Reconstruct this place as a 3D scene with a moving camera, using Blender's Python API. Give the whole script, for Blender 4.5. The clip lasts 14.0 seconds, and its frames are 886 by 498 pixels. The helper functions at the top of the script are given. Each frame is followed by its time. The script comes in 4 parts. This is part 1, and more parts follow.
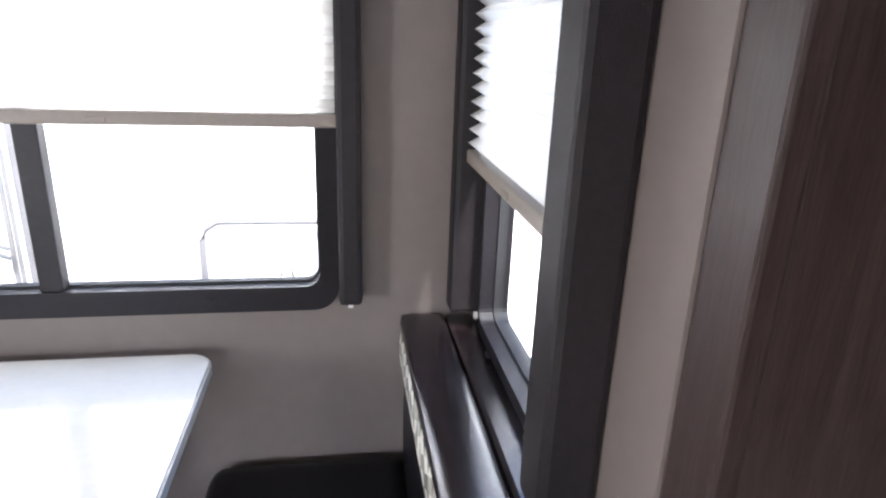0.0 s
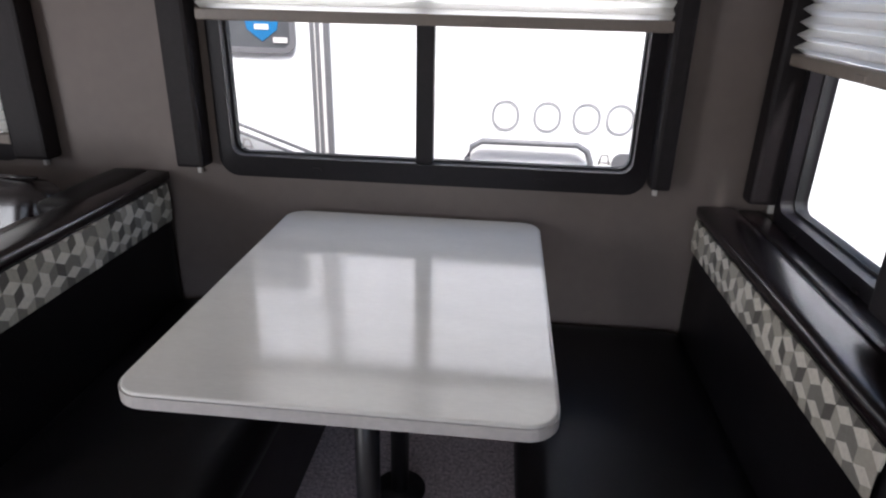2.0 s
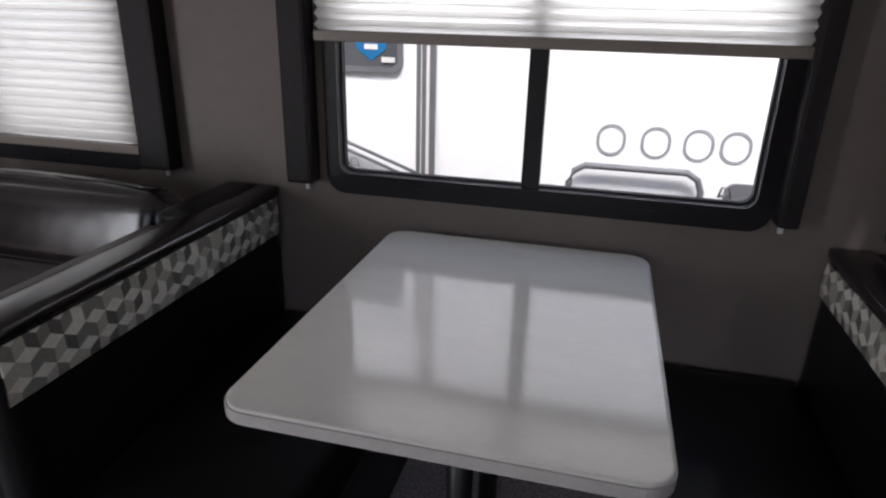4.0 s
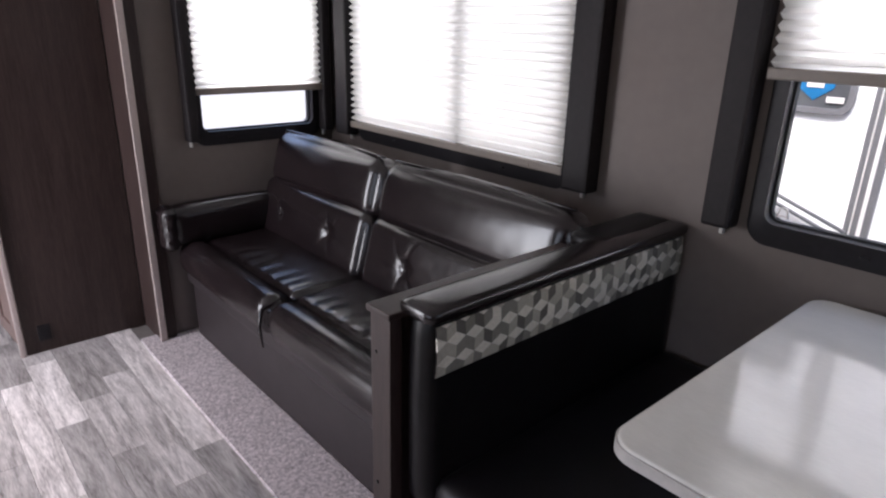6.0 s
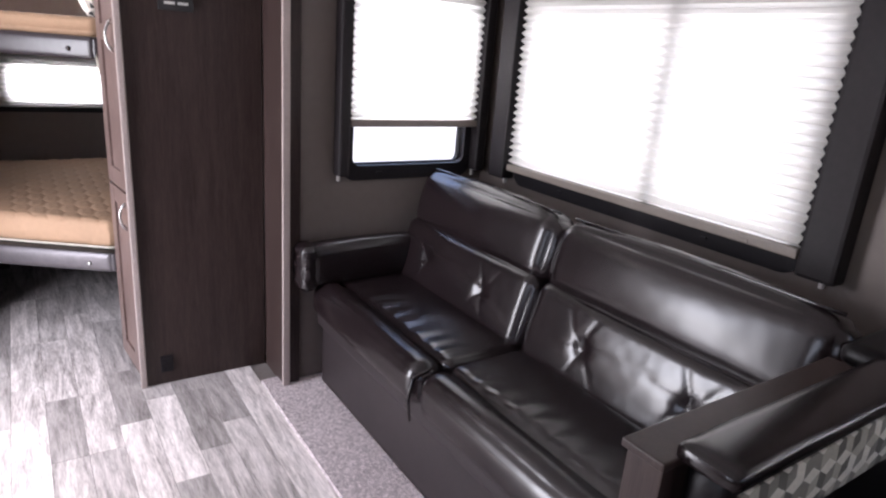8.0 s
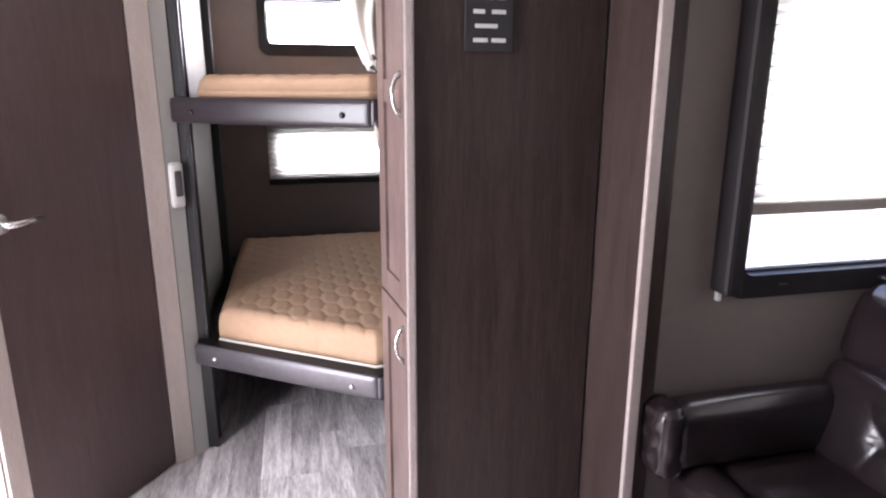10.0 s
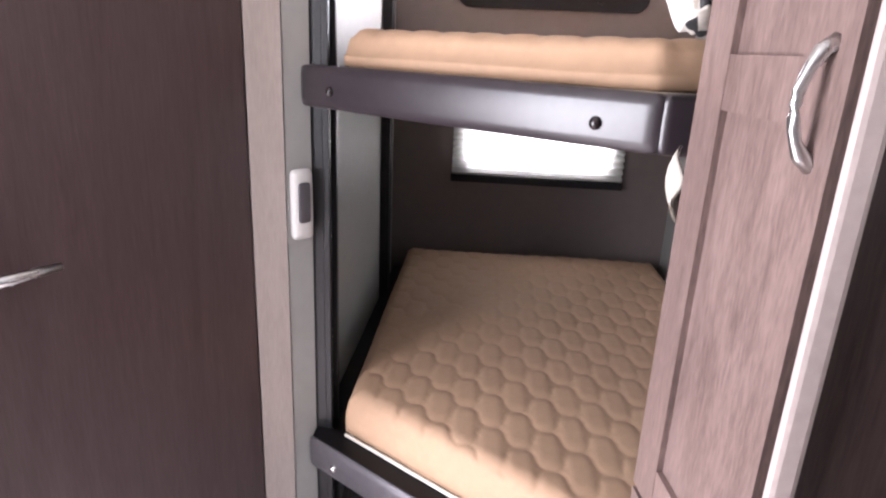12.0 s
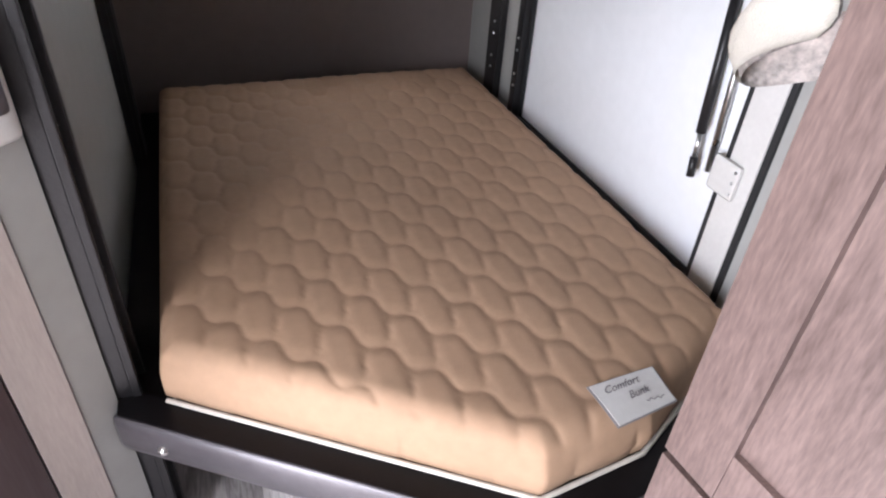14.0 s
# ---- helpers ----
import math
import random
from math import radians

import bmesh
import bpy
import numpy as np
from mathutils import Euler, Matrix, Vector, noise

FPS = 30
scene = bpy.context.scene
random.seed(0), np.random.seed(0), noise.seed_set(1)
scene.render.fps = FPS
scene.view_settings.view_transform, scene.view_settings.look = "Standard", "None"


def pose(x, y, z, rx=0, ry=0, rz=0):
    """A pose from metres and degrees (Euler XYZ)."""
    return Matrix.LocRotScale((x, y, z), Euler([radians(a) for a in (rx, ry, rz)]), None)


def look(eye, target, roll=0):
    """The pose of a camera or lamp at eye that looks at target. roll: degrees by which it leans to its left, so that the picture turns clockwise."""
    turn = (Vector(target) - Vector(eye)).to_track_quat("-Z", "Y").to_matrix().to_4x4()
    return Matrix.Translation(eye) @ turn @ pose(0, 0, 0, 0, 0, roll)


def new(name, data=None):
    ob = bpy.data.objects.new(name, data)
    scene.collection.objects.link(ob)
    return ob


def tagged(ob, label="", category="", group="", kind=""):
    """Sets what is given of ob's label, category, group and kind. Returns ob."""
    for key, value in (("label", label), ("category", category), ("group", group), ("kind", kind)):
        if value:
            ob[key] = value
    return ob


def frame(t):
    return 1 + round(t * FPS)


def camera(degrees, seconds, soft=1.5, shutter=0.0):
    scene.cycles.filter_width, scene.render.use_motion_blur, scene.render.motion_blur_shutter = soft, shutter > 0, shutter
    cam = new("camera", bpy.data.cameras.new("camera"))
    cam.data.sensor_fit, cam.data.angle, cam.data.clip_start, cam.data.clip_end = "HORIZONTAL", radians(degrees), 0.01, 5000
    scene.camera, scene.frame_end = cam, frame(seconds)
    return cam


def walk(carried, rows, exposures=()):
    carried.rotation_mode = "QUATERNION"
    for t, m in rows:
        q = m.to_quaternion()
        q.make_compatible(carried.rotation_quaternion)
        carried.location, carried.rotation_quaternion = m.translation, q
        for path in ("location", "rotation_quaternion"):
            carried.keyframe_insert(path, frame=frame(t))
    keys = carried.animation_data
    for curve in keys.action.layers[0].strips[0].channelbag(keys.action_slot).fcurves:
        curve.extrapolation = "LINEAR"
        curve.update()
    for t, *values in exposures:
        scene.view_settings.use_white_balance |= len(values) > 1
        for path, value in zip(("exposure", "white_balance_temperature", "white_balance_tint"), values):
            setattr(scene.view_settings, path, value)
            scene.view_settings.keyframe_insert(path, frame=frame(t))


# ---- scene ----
cam = camera(70.4, 14.0, soft=2.2)
PATH = [
    (0, (0.801, 0.322, 1.575), (1.115, 2.191, 0.937), 2.1),
    (0.5, (0.69, 0.215, 1.585), (0.722, 2.085, 0.887), 1.1),
    (1, (0.59, 0.142, 1.549), (0.379, 1.994, 0.827), -0.7),
    (1.5, (0.432, 0.043, 1.473), (0.221, 1.899, 0.759), 0.6),
    (2, (0.373, -0.03, 1.464), (0.2, 1.812, 0.706), 1.4),
    (4.3, (0.308, 0.012, 1.474), (-0.278, 1.802, 0.768), 1.7),
    (4.5, (0.294, 0.004, 1.48), (-0.406, 1.74, 0.776), 2.2),
    (5, (0.268, -0.004, 1.484), (-0.726, 1.582, 0.781), 2.1),
    (5.5, (0.244, -0.009, 1.48), (-1.0, 1.399, 0.796), 2.0),
    (6, (0.223, -0.027, 1.488), (-1.183, 1.229, 0.819), 1.5),
    (6.5, (0.188, -0.068, 1.5), (-1.3, 1.102, 0.854), 1.9),
    (7, (0.101, -0.115, 1.505), (-1.362, 1.094, 0.875), 2.2),
    (7.5, (-0.044, -0.153, 1.512), (-1.51, 1.058, 0.891), 3.1),
    (8, (-0.271, -0.089, 1.496), (-1.844, 0.991, 0.895), 4.5),
    (8.5, (-0.545, 0.045, 1.523), (-2.307, 0.757, 0.899), 1.7),
    (9, (-0.831, -0.007, 1.469), (-2.663, 0.558, 0.901), 0.9),
    (11.5, (-2.14, -0.064, 1.483), (-4.062, 0.011, 0.932), 1.8),
    (12, (-2.428, -0.066, 1.491), (-4.329, -0.169, 0.877), 2.7),
    (12.5, (-2.679, -0.136, 1.465), (-4.544, -0.009, 0.753), 1.2),
    (13, (-2.872, -0.216, 1.438), (-4.535, 0.368, 0.493), 2.6),
    (13.5, (-2.905, -0.236, 1.42), (-4.383, 0.334, 0.2), 3.2),
    (14, (-2.943, -0.217, 1.437), (-4.451, 0.406, 0.281), 4.1),
]
EXPOSURES = [(0, 3.6, 5900, 11), (0.5, 3.45, 5900, 11), (1, 3.05, 5950, 11), (1.5, 2.45, 6000, 12), (2, 1.95, 6050, 13), (4.3, 1.3, 6050, 14), (5, 1.5, 6050, 15),
             (6, 1.9, 6050, 16), (7, 2.15, 6050, 17), (9, 2.4, 6050, 19), (11.5, 2.8, 6050, 19), (12.5, 2.8, 6000, 18), (14, 2.72, 5950, 15)]
walk(cam, [(t, look(e, g, r)) for t, e, g, r in PATH], EXPOSURES)

# ---- light ----
world = bpy.data.worlds.new("overcast_sky")
world.use_nodes = True
scene.world = world
wn = world.node_tree
sky = wn.nodes.new("ShaderNodeTexSky")
sky.sky_type, sky.sun_disc = "NISHITA", False
sky.sun_elevation, sky.sun_rotation = radians(57), radians(200)
sky.air_density, sky.dust_density = 1.0, 4.0
wn.nodes["Background"].inputs["Strength"].default_value = 0.15
wn.links.new(sky.outputs[0], wn.nodes["Background"].inputs[0])
sun_data = bpy.data.lights.new("sun", "SUN")
sun_data.energy, sun_data.angle, sun_data.color = 1.5, radians(12), (1.0, 0.95, 0.88)
sun = new("sun", sun_data)
sun.matrix_world = pose(0, 0, 8, 33, 0, 20)


def sky_lamp(name, eye, target, w, h, power):
    """Daylight that enters by an opening."""
    d = bpy.data.lights.new(name, "AREA")
    d.shape, d.size, d.size_y, d.energy, d.color = "RECTANGLE", w, h, power, (1.0, 0.985, 0.96)
    ob = new(name, d)
    ob.matrix_world = look(eye, target)
    return ob


sky_lamp("entrance_daylight", (-2.55, -1.52, 1.0), (-2.75, 0, 0.45), 0.78, 1.75, 17)
# added fill lamp on the unseen side, in an assumed opening
sky_lamp("added_side_fill", (0.15, -1.52, 1.35), (0.15, 0, 1.2), 1.6, 0.66, 0.5)
sky_lamp("sofa_window_daylight", (-1.80, 1.806, 1.36), (-1.80, 0, 1.36), 1.2, 0.62, 1.3)
sky_lamp("small_window_daylight", (-2.756, 1.375, 1.44), (0, 1.375, 1.44), 0.54, 0.46, 2.0)
sky_lamp("dinette_window_daylight", (0.16, 1.806, 1.55), (0.16, 0, 1.55), 1.12, 0.22, 1.2)
sky_lamp("lower_bunk_daylight", (-5.296, 0.19, 1.08), (0, 0.19, 1.0), 0.68, 0.28, 2.0)
sky_lamp("upper_bunk_daylight", (-5.36, 0.19, 1.84), (0, 0.19, 1.5), 0.68, 0.22, 2.5)


# ---- materials ----
def material(name, colour, rough=0.5, metal=0.0, vary=0.15, scale=8.0, bump=0.0, bump_scale=200.0, stretch=(1, 1, 1), spec=0.5, coat=0.0, fine=0.5, per_piece=0.0, tint=None, swirl=0.0):
    """A surface with a coarse and a fine variation of colour, roughness and relief, in metres."""
    m = bpy.data.materials.new(name)
    m.use_nodes = True
    nt = m.node_tree
    b = nt.nodes["Principled BSDF"]
    tc = nt.nodes.new("ShaderNodeTexCoord")
    mp = nt.nodes.new("ShaderNodeMapping")
    mp.inputs["Scale"].default_value = stretch
    nt.links.new(tc.outputs["Object"], mp.inputs["Vector"])
    vec = mp.outputs["Vector"]
    if per_piece:
        oi = nt.nodes.new("ShaderNodeObjectInfo")
        add = nt.nodes.new("ShaderNodeVectorMath")
        add.operation = "MULTIPLY_ADD"
        add.inputs[1].default_value = (37, 53, 71)
        nt.links.new(oi.outputs["Random"], add.inputs[0])
        nt.links.new(vec, add.inputs[2])
        vec = add.outputs[0]
    n1 = nt.nodes.new("ShaderNodeTexNoise")
    n1.inputs["Scale"].default_value, n1.inputs["Detail"].default_value = scale, 5
    n2 = nt.nodes.new("ShaderNodeTexNoise")
    n2.inputs["Scale"].default_value, n2.inputs["Detail"].default_value = scale * 9, 4
    n1.inputs["Distortion"].default_value, n2.inputs["Distortion"].default_value = swirl, swirl * 0.4
    for n in (n1, n2):
        nt.links.new(vec, n.inputs["Vector"])
    mix = nt.nodes.new("ShaderNodeMix")
    mix.inputs["Factor"].default_value = fine
    nt.links.new(n1.outputs["Fac"], mix.inputs["A"])
    nt.links.new(n2.outputs["Fac"], mix.inputs["B"])
    ramp = nt.nodes.new("ShaderNodeValToRGB")
    lo = [c * (1 - vary) for c in colour]
    hi = [min(1, c * (1 + vary)) for c in (tint or colour)]
    ramp.color_ramp.elements[0].position, ramp.color_ramp.elements[1].position = 0.33, 0.67
    ramp.color_ramp.elements[0].color, ramp.color_ramp.elements[1].color = (*lo, 1), (*hi, 1)
    nt.links.new(mix.outputs["Result"], ramp.inputs["Fac"])
    out = ramp.outputs["Color"]
    if per_piece:
        hsv = nt.nodes.new("ShaderNodeHueSaturation")
        mr = nt.nodes.new("ShaderNodeMapRange")
        mr.inputs["To Min"].default_value, mr.inputs["To Max"].default_value = 1 - per_piece, 1 + per_piece
        nt.links.new(oi.outputs["Random"], mr.inputs["Value"])
        nt.links.new(mr.outputs[0], hsv.inputs["Value"])
        nt.links.new(out, hsv.inputs["Color"])
        out = hsv.outputs["Color"]
    nt.links.new(out, b.inputs["Base Color"])
    rr = nt.nodes.new("ShaderNodeMapRange")
    rr.inputs["To Min"].default_value, rr.inputs["To Max"].default_value = max(0.02, rough * 0.85), min(1, rough * 1.15)
    nt.links.new(n1.outputs["Fac"], rr.inputs["Value"])
    nt.links.new(rr.outputs[0], b.inputs["Roughness"])
    b.inputs["Metallic"].default_value = metal
    b.inputs["Specular IOR Level"].default_value = spec
    b.inputs["Coat Weight"].default_value = coat
    if bump:
        n3 = nt.nodes.new("ShaderNodeTexNoise")
        n3.inputs["Scale"].default_value, n3.inputs["Detail"].default_value = bump_scale, 3
        nt.links.new(vec, n3.inputs["Vector"])
        bp = nt.nodes.new("ShaderNodeBump")
        bp.inputs["Strength"].default_value, bp.inputs["Distance"].default_value = bump, 0.004
        nt.links.new(n3.outputs["Fac"], bp.inputs["Height"])
        nt.links.new(bp.outputs[0], b.inputs["Normal"])
    return m


def shade_cloth(name, colour, through_share):
    """Pleated cloth that lets daylight through."""
    m = bpy.data.materials.new(name)
    m.use_nodes = True
    nt = m.node_tree
    b, o = nt.nodes["Principled BSDF"], nt.nodes["Material Output"]
    n = nt.nodes.new("ShaderNodeTexNoise")
    n.inputs["Scale"].default_value = 60
    r = nt.nodes.new("ShaderNodeValToRGB")
    r.color_ramp.elements[0].color = (*[c * 0.93 for c in colour], 1)
    r.color_ramp.elements[1].color = (*colour, 1)
    nt.links.new(n.outputs["Fac"], r.inputs["Fac"])
    nt.links.new(r.outputs[0], b.inputs["Base Color"])
    b.inputs["Roughness"].default_value = 0.85
    tr = nt.nodes.new("ShaderNodeBsdfTranslucent")
    nt.links.new(r.outputs[0], tr.inputs["Color"])
    mx = nt.nodes.new("ShaderNodeMixShader")
    mx.inputs[0].default_value = through_share
    nt.links.new(b.outputs[0], mx.inputs[1])
    nt.links.new(tr.outputs[0], mx.inputs[2])
    nt.links.new(mx.outputs[0], o.inputs["Surface"])
    return m


def glass_pane(name):
    m = bpy.data.materials.new(name)
    m.use_nodes = True
    b = m.node_tree.nodes["Principled BSDF"]
    b.inputs["Transmission Weight"].default_value, b.inputs["Roughness"].default_value, b.inputs["IOR"].default_value = 1.0, 0.0, 1.05
    b.inputs["Base Color"].default_value = (0.97, 0.98, 0.98, 1)
    return m


LEATHER = material("brown_leather", (0.0105, 0.0066, 0.0074), 0.25, 0, 0.3, 6, 0.03, 420, spec=0.58)
LEATHER_DULL = material("worn_brown_leather", (0.019, 0.0132, 0.0145), 0.5, 0, 0.25, 6, 0.08, 420)
RAIL_GREY = material("satin_grey_bunk_rail", (0.10, 0.09, 0.097), 0.34, 0.35, 0.15, 6, 0.05, 300)
RAIL_DARK = material("dark_plum_rail_vinyl", (0.026, 0.020, 0.023), 0.3, 0, 0.2, 6, 0.05, 420)
VINYL_BLACK = material("black_vinyl", (0.0045, 0.0036, 0.0042), 0.42, 0, 0.3, 7, 0.12, 260, spec=0.22)
DARK_WOOD = material("dark_walnut_laminate", (0.0275, 0.0155, 0.0142), 0.42, 0, 0.28, 5, 0.10, 60, (7, 7, 0.5), spec=0.32, tint=(0.038, 0.025, 0.022), swirl=1.2)
DOOR_WOOD = material("dark_walnut_door_laminate", (0.074, 0.039, 0.040), 0.45, 0, 0.3, 4, 0.10, 60, (7, 7, 0.5), tint=(0.058, 0.038, 0.037), swirl=1.2)
CAB_WOOD = material("greybrown_oak_cabinet", (0.10, 0.066, 0.058), 0.42, 0, 0.22, 4, 0.05, 80, (7, 7, 1.2), tint=(0.15, 0.103, 0.092), swirl=0.5)
WALL = material("taupe_wall_vinyl", (0.152, 0.125, 0.112), 0.6, 0, 0.06, 3, 0.12, 420)
WALL_BUNK = material("taupe_bunk_wall_vinyl", (0.18, 0.143, 0.13), 0.6, 0, 0.06, 3, 0.12, 420)
WALL_PALE = material("pale_bunk_side_wall", (0.34, 0.335, 0.315), 0.55, 0, 0.05, 3, 0.08, 420)
CEIL = material("white_ceiling_vinyl", (0.72, 0.71, 0.69), 0.6, 0, 0.04, 3, 0.1, 300)
BEIGE_TRIM = material("beige_wood_trim", (0.36, 0.305, 0.275), 0.5, 0, 0.12, 5, 0.08, 150, (5, 5, 0.7))
STRIP = material("pale_champagne_trim_strip", (0.38, 0.315, 0.295), 0.36, 0.1, 0.1, 8, 0.05, 200)
FRAME = material("charcoal_window_frame", (0.013, 0.011, 0.013), 0.5, 0, 0.2, 9, 0.1, 300, spec=0.3)
BOARD = material("dark_padded_valance_board", (0.011, 0.0082, 0.0092), 0.6, 0, 0.3, 8, 0.12, 260, spec=0.3)
SHADE = shade_cloth("white_pleated_shade_cloth", (0.80, 0.785, 0.755), 0.45)
RAIL = material("taupe_shade_rail", (0.20, 0.17, 0.145), 0.45, 0, 0.08, 8, 0.05)
GLASS = glass_pane("clear_window_glass")
TABLE = material("pale_streaked_table_laminate", (0.70, 0.685, 0.64), 0.11, 0, 0.045, 4, 0.0, 200, (1.5, 5, 1), spec=0.8)
TABLE_EDGE = material("grey_table_edge", (0.42, 0.40, 0.38), 0.35, 0, 0.1, 8)
STEEL = material("brushed_steel", (0.55, 0.54, 0.53), 0.28, 1, 0.1, 20, 0.05, 300)
BLACK_METAL = material("black_painted_steel", (0.014, 0.013, 0.014), 0.4, 0, 0.3, 10, 0.08)
SCREW = material("zinc_screw", (0.6, 0.6, 0.6), 0.3, 1)
PLASTIC = material("white_plastic", (0.62, 0.60, 0.575), 0.4, 0, 0.05, 10)
SIGN = material("black_sign_board", (0.018, 0.017, 0.018), 0.45, 0, 0.2, 9)
INK = material("pale_sign_ink", (0.55, 0.54, 0.52), 0.6)
DARK_INK = material("grey_label_ink", (0.22, 0.2, 0.2), 0.7)
PLANK = material("grey_oak_vinyl_plank", (0.31, 0.275, 0.265), 0.36, 0, 0.36, 3.0, 0.06, 120, (0.8, 6, 1), fine=0.4, per_piece=0.34, tint=(0.56, 0.52, 0.51), coat=0.1, swirl=1.6)
JOINT = material("plank_joint", (0.16, 0.14, 0.13), 0.7)
CARPET = material("speckled_mauve_carpet", (0.14, 0.115, 0.122), 0.95, 0, 0.7, 90, 1.0, 420, tint=(0.58, 0.51, 0.52), fine=0.6)
TICK = material("tan_quilted_ticking", (0.40, 0.255, 0.16), 0.8, 0, 0.07, 5, 0.25, 600)
PIPING = material("white_piping", (0.58, 0.53, 0.46), 0.7)
HATCH = material("white_hatch_panel", (0.80, 0.81, 0.83), 0.35, 0, 0.03, 3)
SEAL = material("black_rubber_seal", (0.015, 0.015, 0.016), 0.7)
CLOTH = material("cream_curtain_cloth", (0.68, 0.64, 0.57), 0.85, 0, 0.06, 6, 0.3, 500)
CLOTH_PRINT = material("grey_printed_curtain_lining", (0.25, 0.22, 0.20), 0.9, 0, 0.7, 18, 0.3, 500, tint=(0.5, 0.45, 0.42), fine=0.3)
SIDING = material("white_trailer_siding", (0.82, 0.82, 0.81), 0.35, 0, 0.03, 2, 0.03, 60)
GREY_SEAL = material("grey_outdoor_trim", (0.12, 0.12, 0.125), 0.5, 0, 0.15, 8)
PALE_LETTER = material("silver_grey_lettering", (0.26, 0.26, 0.265), 0.5, 0, 0.1, 8)
TINT_GLASS = material("tinted_grey_door_glass", (0.07, 0.074, 0.078), 0.12, 0, 0.1, 3)
BADGE = material("blue_badge_sticker", (0.01, 0.13, 0.30), 0.4)
GROUND = material("grey_gravel_lot", (0.24, 0.23, 0.215), 0.9, 0, 0.35, 6, 0.8, 60)
PATTERN = [material("band_cloth_" + n, c, 0.9, 0, 0.15, 120, 0.5, 700) for n, c in
           (("pale", (0.60, 0.57, 0.50)), ("sand", (0.36, 0.335, 0.28)), ("grey", (0.19, 0.18, 0.155)), ("charcoal", (0.10, 0.093, 0.08)))]


# ---- shaping ----
def thing(name, at, label, category, group="", kind=""):
    ob = new(name)
    ob.location = at
    ob.empty_display_size = 0.05
    return tagged(ob, label, category, group, kind)


def finish(name, bm, mat, parent=None, smooth=False, label=""):
    """A mesh from bm, whose places are in the world; a part when it has a parent."""
    bmesh.ops.recalc_face_normals(bm, faces=bm.faces)
    if parent is not None:
        top = parent
        shift = Vector((0, 0, 0))
        while top is not None:
            shift += top.location
            top = top.parent
        bmesh.ops.translate(bm, verts=bm.verts, vec=-shift)
    if smooth:
        for f in bm.faces:
            f.smooth = True
    me = bpy.data.meshes.new(name)
    bm.to_mesh(me)
    bm.free()
    for m in (mat if isinstance(mat, list) else [mat]):
        me.materials.append(m)
    ob = new(name, me)
    ob.parent = parent
    if label:
        ob["label"] = label
    return ob


def add_box(bm, lo, hi, bevel=0.0, turn=None):
    r = bmesh.ops.create_cube(bm, size=1)
    vs = r["verts"]
    c = [(a + b) / 2 for a, b in zip(lo, hi)]
    bmesh.ops.scale(bm, verts=vs, vec=[max(1e-4, abs(b - a)) for a, b in zip(lo, hi)])
    if bevel:
        es = list({e for v in vs for e in v.link_edges})
        vs = list({v for f in bmesh.ops.bevel(bm, geom=es, offset=bevel, segments=2, profile=0.6, affect="EDGES")["faces"] for v in f.verts} | {v for v in vs if v.is_valid})
    if turn is not None:
        bmesh.ops.transform(bm, matrix=turn, verts=vs)
    bmesh.ops.translate(bm, verts=vs, vec=c)
    return vs


def box(name, lo, hi, mat, parent=None, bevel=0.003, label="", turn=None):
    bm = bmesh.new()
    add_box(bm, lo, hi, bevel, turn)
    return finish(name, bm, mat, parent, label=label)


def boxes(name, spans, mat, parent=None, bevel=0.0, label=""):
    bm = bmesh.new()
    for lo, hi in spans:
        add_box(bm, lo, hi, bevel)
    return finish(name, bm, mat, parent, label=label)


def rounded(u0, z0, u1, z1, r, n=6):
    pts = []
    for cu, cz, a in ((u1 - r, z1 - r, 0), (u0 + r, z1 - r, 90), (u0 + r, z0 + r, 180), (u1 - r, z0 + r, 270)):
        for i in range(n + 1):
            t = radians(a + 90 * i / n)
            pts.append((cu + r * math.cos(t), cz + r * math.sin(t)))
    return pts


def prism(name, outline, to3, d0, d1, mat, parent=None, bevel=0.0, label=""):
    """A plate of the given outline between the depths d0 and d1."""
    bm = bmesh.new()
    f = bm.faces.new([bm.verts.new(to3(u, d0, z)) for u, z in outline])
    e = bmesh.ops.extrude_face_region(bm, geom=[f])
    move = Vector(to3(0, d1, 0)) - Vector(to3(0, d0, 0))
    bmesh.ops.translate(bm, verts=[v for v in e["geom"] if isinstance(v, bmesh.types.BMVert)], vec=move)
    if bevel:
        caps = [ed for ed in bm.edges if any(len(fa.verts) > 4 for fa in ed.link_faces)]
        bmesh.ops.bevel(bm, geom=caps, offset=bevel, segments=2, profile=0.6, affect="EDGES")
    return finish(name, bm, mat, parent, label=label)


def ring(name, outer, inner, to3, d0, d1, mat, parent=None, label="", slope=0.0):
    """A frame between two outlines of equally many points."""
    bm = bmesh.new()
    n = len(outer)
    loops = []
    for pts, d in ((outer, d0), (outer, d1 - slope), (inner, d1), (inner, d0)):
        loops.append([bm.verts.new(to3(u, d, z)) for u, z in pts])
    for a in range(4):
        A, B = loops[a], loops[(a + 1) % 4]
        for i in range(n):
            bm.faces.new((A[i], A[(i + 1) % n], B[(i + 1) % n], B[i]))
    return finish(name, bm, mat, parent, label=label)


